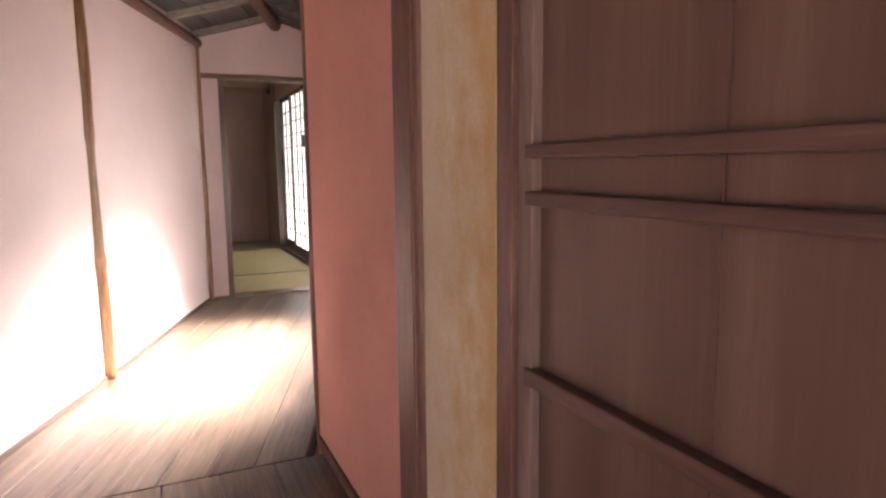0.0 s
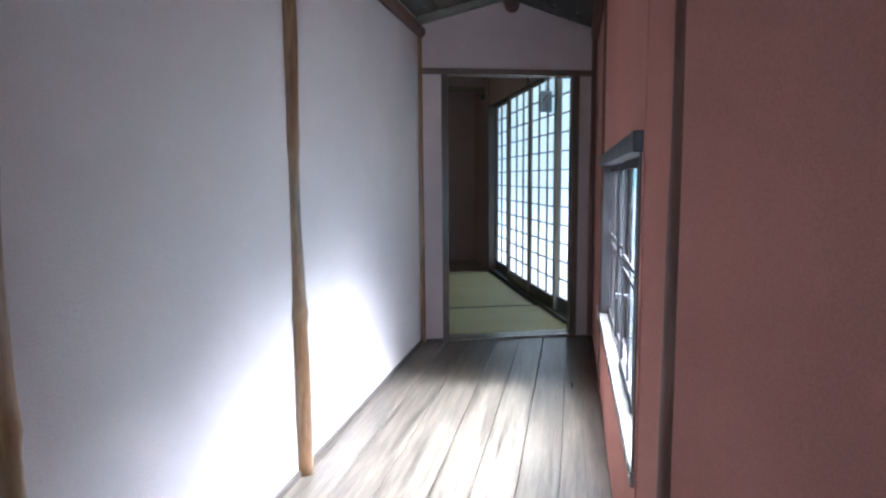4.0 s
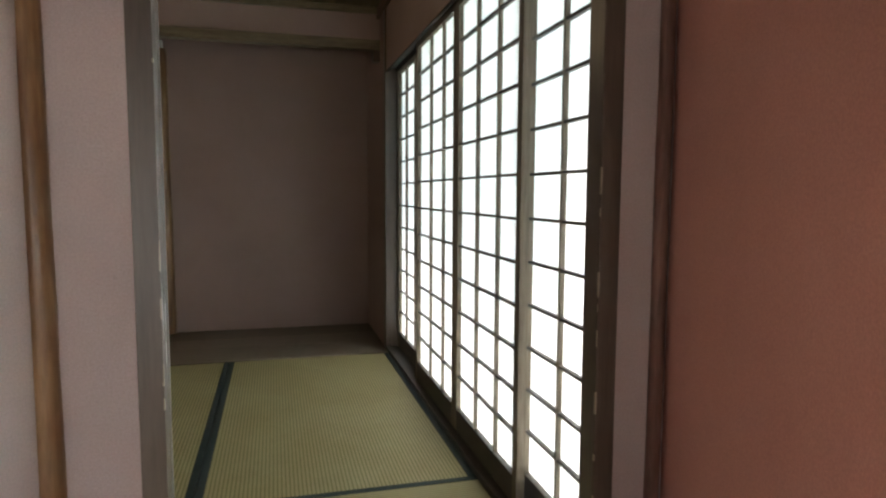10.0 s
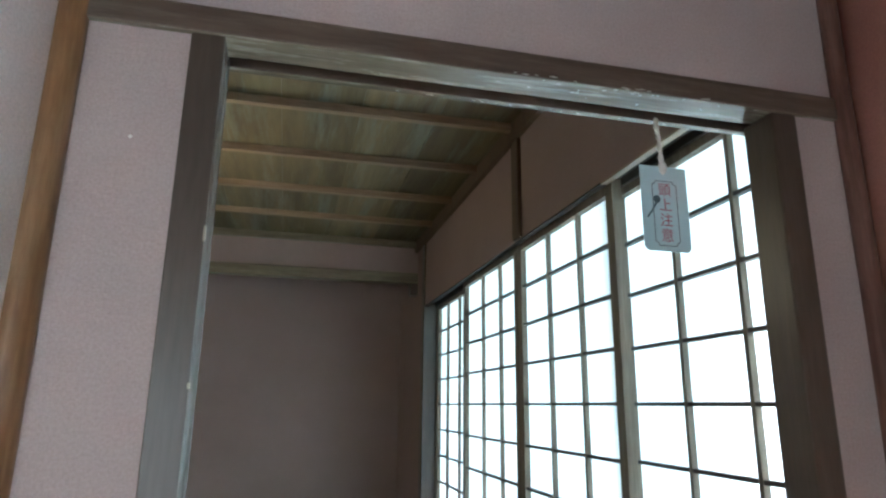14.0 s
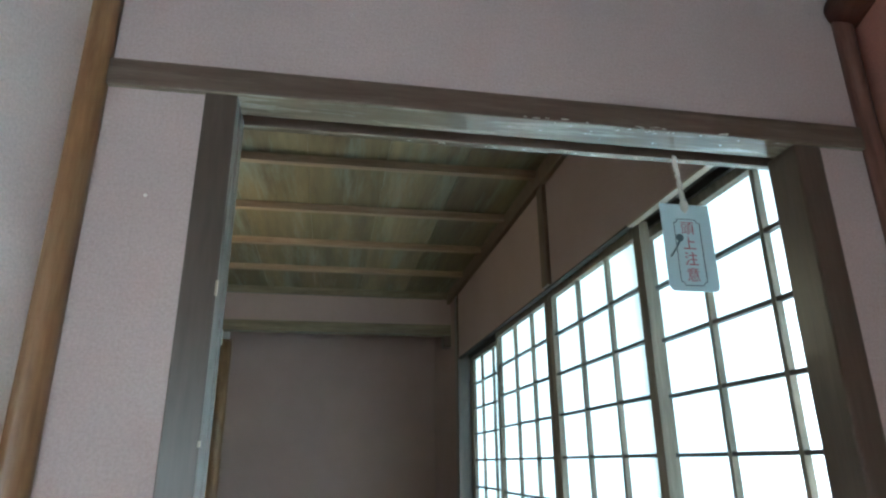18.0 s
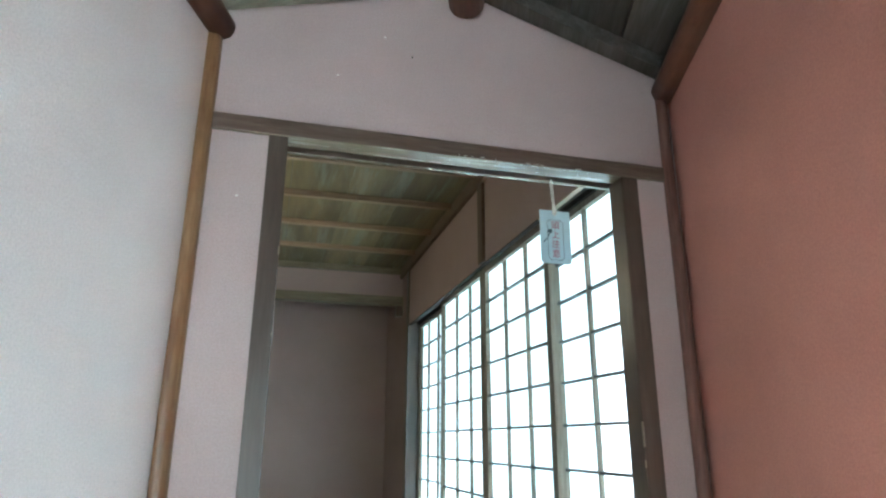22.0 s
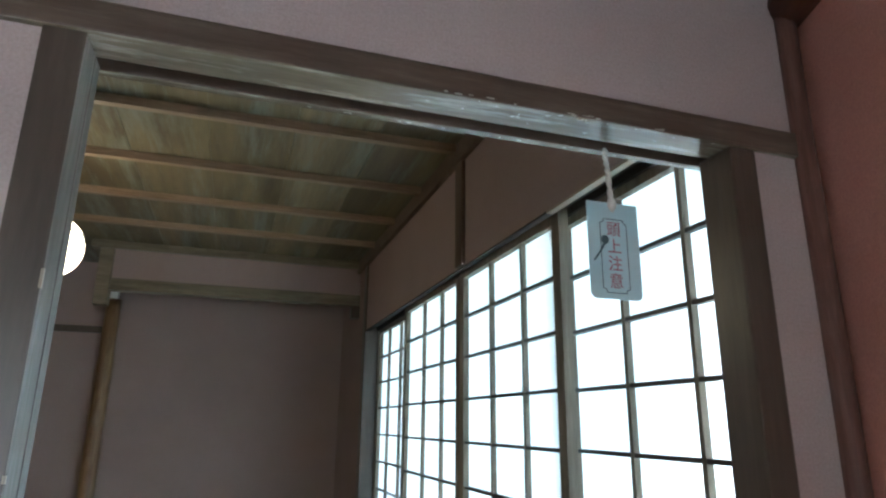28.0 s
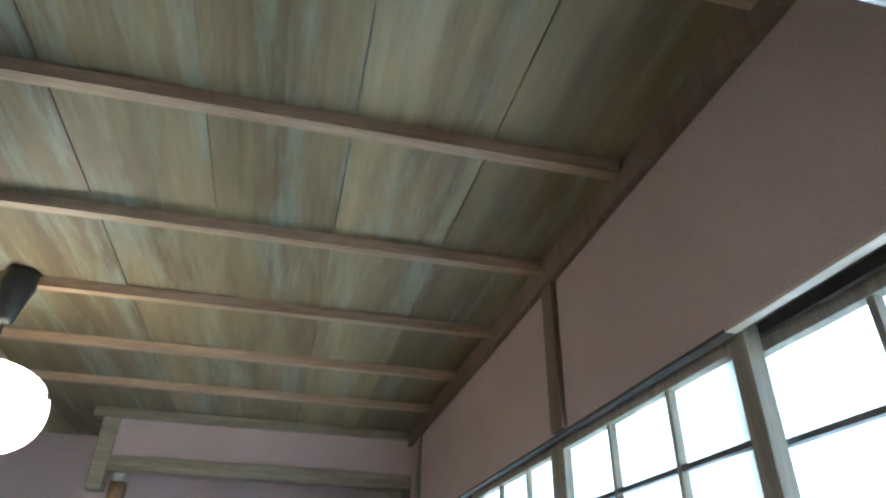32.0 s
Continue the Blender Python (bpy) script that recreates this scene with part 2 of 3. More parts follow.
# Sash wood made paler for the sill; the sky's reflection is in the colour.
M_SILL = wood("sky_lit_sill", (0.17, 0.16, 0.145), (0.34, 0.325, 0.30), (14, 1.0, 14), 0.26, 0.6, fine=0.4)
M_SASH = wood("sash_wood", (0.030, 0.027, 0.027), (0.080, 0.072, 0.070), (14, 14, 1.2), 0.45, 0.4)
M_DOOR = wood("door_board", (0.085, 0.043, 0.031), (0.160, 0.090, 0.066), (3.4, 3.4, 0.22), 0.4, 0.45, (0.22, 0.155, 0.12), 0.30, False, 0.12, worn=0.5)
M_DOORBAT = wood("door_batten", (0.085, 0.042, 0.032), (0.17, 0.09, 0.068), (14, 1.0, 14), 0.5, 0.35)
M_HERI = plain("dark_green_cloth", (0.028, 0.045, 0.045), 0.85)
M_BLACK = plain("black_plastic", (0.015, 0.016, 0.016), 0.35)
M_CORD = plain("brown_cord", (0.16, 0.10, 0.06), 0.9)
M_STRING = plain("hemp_string", (0.60, 0.59, 0.54), 0.95)
M_WHITE = plain("white_plastic", (0.72, 0.71, 0.68), 0.45)
M_PLATE = plain("bronze_plate", (0.085, 0.075, 0.062), 0.35, 0.5)
M_METAL = plain("dull_metal", (0.32, 0.32, 0.33), 0.4, 0.9)
M_SCUFF = plain("scraped_wood", (0.34, 0.29, 0.23), 0.8)
M_CHIP = plain("chipped_wood", (0.44, 0.43, 0.39), 0.7)
M_INK = plain("black_ink", (0.03, 0.045, 0.06), 0.7)
M_SMUDGE = plain("grey_smudge", (0.09, 0.13, 0.15), 0.7)
M_RED = plain("red_ink", (0.40, 0.085, 0.125), 0.7)
M_GRAVEL = plaster("pale_gravel", (0.78, 0.78, 0.72), 0.12)
# Overexposed cyan of the outdoor view, put into the bank's colour.
M_BANK = plaster("cyan_glare_bank", (0.40, 0.83, 0.74), 0.12)
M_TILE = plain("roof_tile", (0.10, 0.10, 0.11), 0.6)


def paper_material():
    m, nt, b = nodes_of("shoji_paper")
    out = nt.nodes["Material Output"]
    v = coords(nt, (1, 1, 1))
    c = ramp(nt, noise_tex(nt, v, 42, 5, 0.7), [(0.3, (0.84, 0.85, 0.84)), (0.7, (0.92, 0.93, 0.92))])
    d, t, s = (nt.nodes.new(k) for k in ("ShaderNodeBsdfDiffuse", "ShaderNodeBsdfTranslucent", "ShaderNodeMixShader"))
    for n in (d, t):
        nt.links.new(c, n.inputs["Color"])
    s.inputs[0].default_value = 0.62
    nt.links.new(d.outputs[0], s.inputs[1])
    nt.links.new(t.outputs[0], s.inputs[2])
    nt.links.new(s.outputs[0], out.inputs["Surface"])
    nt.nodes.remove(b)
    return m


def glass_material():
    m, nt, b = nodes_of("window_glass")
    b.inputs["Base Color"].default_value = (0.93, 0.97, 0.98, 1)
    b.inputs["Transmission Weight"].default_value = 1.0
    b.inputs["Roughness"].default_value = 0.02
    b.inputs["IOR"].default_value = 1.45
    return m


def shade_material():
    m, nt, b = nodes_of("milk_glass")
    c = ramp(nt, noise_tex(nt, coords(nt, (1, 1, 1)), 9, 3, 0.5), [(0.3, (0.86, 0.86, 0.84)), (0.7, (0.92, 0.92, 0.90))])
    nt.links.new(c, b.inputs["Base Color"])
    b.inputs["Roughness"].default_value = 0.3
    b.inputs["Emission Color"].default_value = (1.0, 0.80, 0.50, 1)
    b.inputs["Emission Strength"].default_value = 1.4
    return m


def tatami_material():
    m, nt, b = nodes_of("rush_tatami")
    v = coords(nt, (1, 1, 1), False)
    w = nt.nodes.new("ShaderNodeTexWave")
    w.wave_type, w.bands_direction = 'BANDS', 'X'
    w.inputs["Scale"].default_value = 21.0
    w.inputs["Distortion"].default_value = 0.5
    w.inputs["Detail"].default_value = 2
    nt.links.new(v, w.inputs["Vector"])
    c = ramp(nt, w.outputs["Fac"], [(0.0, (0.235, 0.215, 0.10)), (0.55, (0.39, 0.365, 0.19)), (1.0, (0.43, 0.40, 0.215))])
    f = noise_tex(nt, coords(nt, (60, 3, 1), False), 6, 4, 0.7)
    c = mix(nt, c, ramp(nt, f, [(0.35, (0.78, 0.76, 0.66)), (0.65, (1, 1, 1))]), 0.6, 'MULTIPLY')
    c = mix(nt, c, ramp(nt, noise_tex(nt, v, 2.2, 5, 0.65), [(0.35, (0.86, 0.82, 0.72)), (0.65, (1, 1, 1))]), 0.8, 'MULTIPLY')
    nt.links.new(c, b.inputs["Base Color"])
    b.inputs["Roughness"].default_value = 0.62
    b.inputs["Specular IOR Level"].default_value = 0.3
    bump(nt, w.outputs["Fac"], 0.4, 0.0012, b)
    return m


def tag_material():
    m, nt, b = nodes_of("tag_card")
    c = ramp(nt, noise_tex(nt, coords(nt, (1, 1, 1)), 14, 4, 0.6), [(0.3, (0.56, 0.68, 0.71)), (0.7, (0.62, 0.74, 0.77))])
    nt.links.new(c, b.inputs["Base Color"])
    b.inputs["Roughness"].default_value = 0.35
    tr = nt.nodes.new("ShaderNodeBsdfTranslucent")
    sh = nt.nodes.new("ShaderNodeMixShader")
    nt.links.new(c, tr.inputs["Color"])
    sh.inputs[0].default_value = 0.5
    nt.links.new(b.outputs[0], sh.inputs[1])
    nt.links.new(tr.outputs[0], sh.inputs[2])
    nt.links.new(sh.outputs[0], nt.nodes["Material Output"].inputs["Surface"])
    return m


M_PAPER, M_GLASS, M_SHADE, M_TATAMI, M_TAG = paper_material(), glass_material(), shade_material(), tatami_material(), tag_material()


# ---- building helpers ----
def box(bm, x0, x1, y0, y1, z0, z1, mi=0):
    vs = [bm.verts.new((x, y, z)) for z in (z0, z1) for y in (y0, y1) for x in (x0, x1)]
    for f in ((0, 2, 3, 1), (4, 5, 7, 6), (0, 1, 5, 4), (2, 6, 7, 3), (0, 4, 6, 2), (1, 3, 7, 5)):
        bm.faces.new([vs[i] for i in f]).material_index = mi
    return vs


def prism(bm, outline, lift, mi=0):
    """A flat outline (3D points) swept along lift."""
    a = [bm.verts.new(p) for p in outline]
    b = [bm.verts.new(Vector(p) + Vector(lift)) for p in outline]
    bm.faces.new(a).material_index = mi
    bm.faces.new(b[::-1]).material_index = mi
    for i in range(len(a)):
        j = (i + 1) % len(a)
        bm.faces.new((a[j], a[i], b[i], b[j])).material_index = mi


def boxes(*rows, bevel=0.0):
    bm = bmesh.new()
    for r in rows:
        box(bm, *r)
    if bevel:
        bmesh.ops.bevel(bm, geom=bm.edges[:], offset=bevel, segments=2, affect='EDGES', profile=0.6)
    return bm


def mesh_of(name, bm, *mats, smooth=False):
    bmesh.ops.recalc_face_normals(bm, faces=bm.faces[:])
    me = bpy.data.meshes.new(name)
    bm.to_mesh(me)
    bm.free()
    for m in mats:
        me.materials.append(m)
    if smooth:
        me.polygons.foreach_set("use_smooth", [True] * len(me.polygons))
    return me


def structure(name, bm, mat, label, m=None, category="structure"):
    ob = new(name, mesh_of(name, bm, *(mat if isinstance(mat, tuple) else (mat,))))
    if m is not None:
        ob.matrix_world = m
    return tagged(ob, label, category, kind="structure")


def thing(name, label, category, m=None, group=""):
    ob = new(name)
    ob.empty_display_size = 0.05
    if m is not None:
        ob.matrix_world = m
    return tagged(ob, label, category, group)


def part(name, bm, material, parent, label="", smooth=False):
    ob = new(name, mesh_of(name, bm, material, smooth=smooth))
    ob.parent = parent
    return tagged(ob, label) if label else ob


def single(name, bm, material, label, category, m=None, group="", smooth=False):
    ob = new(name, mesh_of(name, bm, material, smooth=smooth))
    if m is not None:
        ob.matrix_world = m
    return tagged(ob, label, category, group)


def tube(points, radii, sides=14, wobble=0.0, seed=0.0):
    """A round bar through the points, closed at both ends."""
    bm = bmesh.new()
    rings = []
    pts = [Vector(p) for p in points]
    for i, (p, r) in enumerate(zip(pts, radii)):
        d = (pts[min(i + 1, len(pts) - 1)] - pts[max(i - 1, 0)]).normalized()
        side = d.orthogonal().normalized() if abs(d.z) > 0.9 else d.cross(Vector((0, 0, 1))).normalized()
        if abs(d.z) > 0.9:
            side = (Vector((1, 0, 0)) - d * d.x).normalized()
        up = side.cross(d)
        ring = []
        for k in range(sides):
            a = 2 * math.pi * k / sides
            q = noise.noise((p.x * 3 + seed, p.y * 3 + math.cos(a), p.z * 5 + math.sin(a)))
            ring.append(bm.verts.new(p + (side * math.cos(a) + up * math.sin(a)) * r * (1 + wobble * q)))
        rings.append(ring)
    for a, b in zip(rings, rings[1:]):
        for k in range(sides):
            bm.faces.new((a[k], a[(k + 1) % sides], b[(k + 1) % sides], b[k]))
    bm.faces.new(rings[0][::-1])
    bm.faces.new(rings[-1])
    return bm


def log_bm(p0, p1, r0, r1, seed, bend=0.010, n=26, wobble=0.10, knots=()):
    """A peeled natural log, slightly crooked, thicker at its knots."""
    p0, p1 = Vector(p0), Vector(p1)
    pts, rad = [], []
    for i in range(n + 1):
        s = i / n
        off = Vector((noise.noise((seed, s * 3.1, 0)), noise.noise((seed, 7, s * 3.1)), noise.noise((s * 3.1, seed, 4))))
        axis = (p1 - p0).normalized()
        off -= axis * off.dot(axis)
        pts.append(p0.lerp(p1, s) + off * bend)
        k = sum(h * math.exp(-((s - c) / 0.018) ** 2) for c, h in knots)
        rad.append(r0 + (r1 - r0) * s + k)
    return tube(pts, rad, 16, wobble, seed)


def lathe(profile, sides=40):
    """Turned body round z from (radius, z) pairs."""
    bm = bmesh.new()
    rings = [[bm.verts.new((r * math.cos(2 * math.pi * k / sides), r * math.sin(2 * math.pi * k / sides), z)) for k in range(sides)] for r, z in profile]
    for a, b in zip(rings, rings[1:]):
        for k in range(sides):
            bm.faces.new((a[k], a[(k + 1) % sides], b[(k + 1) % sides], b[k]))
    bm.faces.new(rings[0][::-1])
    bm.faces.new(rings[-1])
    return bm


# ---- plan ----
# The room lies square to the axes: its doorway wall is y = 0, its shoji wall x = 1.44.
ENTRY = pose(0.053, 0.042, 0)
# The passage runs askew: local x across it, local y along it towards the doorway.
SKEW = 19.47
PASS = pose(0.332, 0, 0, 0, 0, -SKEW)
PW = 1.124                      # passage width
TAN = math.tan(radians(SKEW))   # where the end wall cuts the passage
EAVE, RIDGE = 2.015, 2.195

# ---- ground and garden ----
structure("ground", boxes((-150, 250, -150, 250, -0.55, -0.45)), M_GRAVEL, "pale sunlit gravel ground outside the window")

# ---- passage shell ----
structure("wall_left", boxes((-0.10, 0.0, -7.6, 0.25, -0.3, 2.6)), M_WALL_L, "pale grey-pink sand plaster wall of the passage", PASS)
V0, V1, ZS, ZH = -2.52, -0.748, 0.405, 1.142
bm = boxes((PW, PW + 0.064, -2.56, 0.50, -0.3, ZS - 0.02), (PW, PW + 0.064, -2.56, V0, ZS - 0.02, ZH + 0.02), (PW, PW + 0.064, V1, 0.50, ZS - 0.02, ZH + 0.02), (PW, PW + 0.064, -2.56, 0.50, ZH + 0.02, 2.6))
structure("wall_right", bm, M_WALL_R, "terracotta red plaster wall with a low lattice window", PASS)
bm = bmesh.new()
prism(bm, [(0.520, -3.012, -0.3), (0.592, -3.012, -0.3), (0.612, -2.815, -0.3), (0.541, -2.791, -0.3)], (0, 0, 2.9))
structure("wall_return", bm, M_WALL_R, "short terracotta wall piece behind the entrance post")
bm = bmesh.new()
prism(bm, [(-1.6, 0, -0.3), (0.476, 0, -0.3), (0.476, 0, 1.787), (1.402, 0, 1.787), (1.402, 0, -0.3), (1.62, 0, -0.3), (1.62, 0, 2.7), (-1.6, 0, 2.7)], (0, 0.09, 0))
structure("wall_end", bm, M_WALL_E, "grey-pink plaster gable wall round the low doorway")
structure("wall_entry", boxes((0.44, 0.54, -3.985, -3.055, -0.3, 2.6)), M_WALL_R, "terracotta red plaster wall beside the passage entrance", ENTRY)
structure("wall_strip", boxes((0.442, 0.53, -4.448, -4.130, -0.3, 2.6)), M_BEIGE, "sand-coloured stained plaster strip between two posts", ENTRY)
# Unseen wall; its opening is added to let daylight into the entry.
structure("wall_back", boxes((-3.2, -2.2, -7.4, -7.3, -0.3, 2.6), (-0.5, 0.6, -7.4, -7.3, -0.3, 2.6), (-2.2, -0.5, -7.4, -7.3, 2.0, 2.6), (-2.2, -0.5, -7.4, -7.3, -0.3, 0.0)), M_WALL_R, "unseen plain plaster wall with an added opening for light")
structure("wall_side", boxes((0.50, 0.58, -7.3, -5.70, -0.3, 2.6), (0.50, 0.58, -5.70, -4.49, 2.05, 2.6)), M_WALL_R, "plain plaster wall round the wooden sliding door")
structure("wall_outer", boxes((PW + 0.066, PW + 0.074, -2.56, V0, -0.45, 2.3), (PW + 0.066, PW + 0.074, V1, 0.45, -0.45, 2.3), (PW + 0.066, PW + 0.074, V0, V1, -0.45, ZS - 0.05), (PW + 0.066, PW + 0.074, V0, V1, ZH, 2.3)), M_OUT, "pale outer plaster of the passage wall", PASS)

# floors
fl = structure("floor", boxes((0, PW, -3.25, 0.39, -0.10, -0.022)), M_SHOJI_D, "dark wooden board floor of the passage", PASS)
cuts = [0.0, 0.160, 0.316, 0.497, 0.641, 0.795, 0.946, PW - 0.004]
for k in range(7):
    a, b = cuts[k] + 0.0016, cuts[k + 1] - 0.0016
    bm = bmesh.new()
    prism(bm, [(a, -3.306 + a * TAN, -0.022), (b, -3.306 + b * TAN, -0.022), (b, b * TAN - 0.002, -0.022), (a, a * TAN - 0.002, -0.022)], (0, 0, 0.022))
    bmesh.ops.bevel(bm, geom=[e for e in bm.edges if all(v.co.z > -0.001 for v in e.verts)], offset=0.0015, segments=1, affect='EDGES')
    part("board", bm, M_FLOOR, fl)
def wall_y(x):
    """Where the pale wall crosses a line of the entry floor."""
    return min(-3.122, (x - 0.338) / math.tan(radians(SKEW)))


bm = bmesh.new()
prism(bm, [(-2.24, -7.3, -0.10), (0.50, -7.3, -0.10), (0.50, -3.13, -0.10), (-0.772, -3.13, -0.10)], (0, 0, 0.0755))
fe = structure("floor_entry", bm, M_SHOJI_D, "dark board floor of the entry space")
for k in range(14):
    x0 = 0.49 - 0.187 * (k + 1)
    a, b = x0 + 0.0015, x0 + 0.1855
    bm = bmesh.new()
    prism(bm, [(a, -7.3, -0.024), (b, -7.3, -0.024), (b, wall_y(b), -0.024), (a, wall_y(a), -0.024)], (0, 0, 0.023))
    bmesh.ops.bevel(bm, geom=[e for e in bm.edges if all(v.co.z > -0.01 for v in e.verts)], offset=0.0012, segments=1, affect='EDGES')
    part("board", bm, M_FLOOR, fe)
structure("baseboard", boxes((0.0, 0.012, -6.9, -0.004, 0.0, 0.022)), M_SHOJI_D, "thin dark wooden skirting along the passage wall", PASS)
structure("baseboard_end", boxes((0.345, 0.474, -0.012, -0.001, 0.0, 0.020)), M_JAMB, "thin wooden skirting under the doorway wall")
structure("baseboard_entry", boxes((0.428, 0.439, -3.985, -3.085, 0.0, 0.040)), M_REDWOOD, "thin red-brown skirting along the entry wall", ENTRY)

# gabled passage ceiling
bm = bmesh.new()
half = PW / 2
slope = (RIDGE - EAVE) / half
for side in (0, 1):
    for k in range(4):
        u0, u1 = k * half / 4 - (0.0 if k else 0.06), (k + 1) * half / 4 - 0.007
        h0, h1 = EAVE + 0.075 + slope * u0 + 0.003 * (k % 2), EAVE + 0.075 + slope * u1 + 0.003 * (k % 2)
        q = [(u0, h0), (u1, h1), (u1, h1 + 0.012), (u0, h0 + 0.012)]
        if side:
            q = [(PW - u, h) for u, h in q]
        prism(bm, [(u, u * TAN - 3.6, h) for u, h in q], (0, 3.64, 0))
structure("ceiling", bm, M_ROOF, "grey gapped boards of the gabled passage ceiling", PASS)
bm = bmesh.new()
for q in ([(-0.06, EAVE + 0.075 - slope * 0.06), (half, EAVE + 0.075 + slope * half)], [(PW + 0.06, EAVE + 0.075 - slope * 0.06), (half, EAVE + 0.075 + slope * half)]):
    prism(bm, [(u, u * TAN - 3.6, h + e) for (u, h), e in zip(q + q[::-1], (0.024, 0.024, 0.036, 0.036))], (0, 3.64, 0))
structure("ceiling_backing", bm, M_SHOJI_D, "dark boards behind the gaps of the passage ceiling", PASS)
structure("ceiling_entry", boxes((-3.2, 0.6, -7.4, -3.3, 2.42, 2.5)), M_ROOF, "dark board ceiling over the entry space")
for k, y in enumerate((-0.034, -0.62, -1.21, -1.80, -2.39, -2.98)):
    for side in (0, 1):
        bm = bmesh.new()
        zl = EAVE + 0.030
        a, b = (0.0, half) if not side else (PW, half)
        ya, yb = (y + a * TAN, y + b * TAN)
        prism(bm, [(a, ya - 0.03, zl), (b, yb - 0.03, zl + slope * half), (b, yb - 0.03, zl + slope * half + 0.043), (a, ya - 0.03, zl + 0.043)], (0, 0.055, 0))
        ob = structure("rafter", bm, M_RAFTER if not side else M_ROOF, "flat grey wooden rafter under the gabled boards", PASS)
single("ridge_log", log_bm((half + 0.014, -3.3, RIDGE - 0.006), (half + 0.014, 0.19, RIDGE - 0.006), 0.047, 0.047, 3.1, 0.006, 26, 0.05), M_DARKLOG, "dark brown round ridge log under the ceiling", "roof log", PASS, smooth=True)
single("eave_log", log_bm((0.012, -7.0, EAVE - 0.004), (0.012, 0.012, EAVE - 0.004), 0.036, 0.036, 5.2, 0.008, 40, 0.06), M_DARKLOG, "dark brown round eave log above the pale wall", "roof log", PASS, smooth=True)
single("eave_log", log_bm((PW - 0.012, -2.58, EAVE + 0.005), (PW - 0.012, 0.385, EAVE + 0.005), 0.036, 0.036, 8.4, 0.008, 30, 0.06), M_DARKLOG, "dark brown round eave log above the red wall", "roof log", PASS, smooth=True)

# posts of the passage
for v, seed, kn, r in ((-1.91, 11.3, ((0.30, 0.008), (0.61, 0.004)), 0.033), (-3.12, 14.9, ((0.33, 0.006), (0.55, 0.004)), 0.030)):
    single("wall_post", log_bm((0.004, v, 0), (0.004, v, EAVE), r, r * 0.82, seed, 0.014, 40, 0.10, kn), M_POST, "peeled natural log post half sunk in the pale plaster", "post", PASS, "posts of the pale wall", True)
single("corner_post", log_bm((0.334, -0.004, 0), (0.334, -0.004, EAVE), 0.025, 0.020, 21.7, 0.004, 40, 0.10), M_POST, "slim peeled log post in the wall corner", "post", None, "", True)
single("corner_post", log_bm((1.497, -0.008, 0), (1.497, -0.008, EAVE), 0.017, 0.016, 25.1, 0.003, 40, 0.06), M_REDWOOD, "slim red-brown post in the wall corner", "post", None, "", True)
single("entry_post", log_bm((0.455, -3.055, 0), (0.455, -3.055, 2.5), 0.026, 0.025, 31.7, 0.006, 40, 0.08), M_REDWOOD, "slim red-brown log post at the passage entrance", "post", ENTRY, "", True)
single("window_post", log_bm((PW + 0.010, -0.742, 0), (PW + 0.010, -0.742, EAVE), 0.024, 0.024, 17.9, 0.006, 40, 0.06), M_REDWOOD, "slim red-brown log post beside the lattice window", "post", PASS, "", True)
single("square_post", boxes((0.430, 0.55, -4.094, -3.985, 0, 2.6), bevel=0.004), M_REDWOOD, "square red-brown post beside the entry wall", "post", ENTRY)
single("round_post", log_bm((0.446, -4.113, 0), (0.446, -4.113, 2.6), 0.019, 0.019, 3.3, 0.003, 30, 0.05), M_REDWOOD, "slim weathered round strip beside the square post", "post", ENTRY, "", True)

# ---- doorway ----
def pale_facing(bm, axis):
    """Faces turned along the axis get the second material, paler as if lit."""
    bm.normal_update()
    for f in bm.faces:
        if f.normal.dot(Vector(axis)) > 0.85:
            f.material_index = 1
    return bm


def pale_facing_part(name, bm, axis, mats, parent, label=""):
    ob = new(name, mesh_of(name, pale_facing(bm, axis), *mats))
    ob.parent = parent
    return tagged(ob, label) if label else ob


dw = structure("door_1", pale_facing(boxes((0.476, 0.518, -0.006, 0.040, 0.0, 1.750), (0.476, 0.513, 0.040, 0.0435, 0.0, 1.750), (0.476, 0.518, 0.0435, 0.066, 0.0, 1.750), bevel=0.0012), (1, 0, 0)), (M_JAMB, M_JAMB_LIT), "weathered wooden frame of the low doorway")
part("jamb", boxes((1.355, 1.402, -0.006, 0.060, 0.0, 1.750), bevel=0.004), M_JAMB, dw)
pale_facing_part("lintel", boxes((0.345, 1.492, -0.010, 0.046, 1.750, 1.789), bevel=0.003), (0, 0, -1), (M_HEADER, M_LINTEL), dw, "brown lintel, worn and painted as if lit underneath")
# The groove's depth shade is put into its dark material.
part("groove", boxes((0.478, 1.400, 0.046, 0.070, 1.780, 1.789)), M_SHOJI_D, dw, "sliding groove coloured dark as if in shade")
pale_facing_part("back_strip", boxes((0.478, 1.400, 0.070, 0.084, 1.748, 1.789), bevel=0.002), (0, 0, -1), (M_HEADER, M_LINTEL), dw, "thin worn strip behind the groove")
part("sill", boxes((0.518, 1.355, -0.004, 0.050, -0.02, 0.012), (0.518, 1.355, 0.050, 0.062, -0.02, 0.004), (0.518, 1.355, 0.062, 0.100, -0.02, 0.012), (0.518, 1.355, 0.100, 0.112, -0.02, 0.004), (0.518, 1.355, 0.112, 0.135, -0.02, 0.012)), M_LINTEL, dw, "grooved wooden door sill")

rng = random.Random(5)
for k in range(12):
    z = 0.34 + 0.78 * rng.random() ** 0.8
    w, h = rng.uniform(0.0012, 0.004), rng.uniform(0.006, 0.06)
    part("scuff", boxes((1.3542, 1.3542 + w, -0.0067, -0.0067 + w * 1.6, z, z + h), bevel=0.0004), M_SCUFF, dw, "pale scraped mark on the post edge")

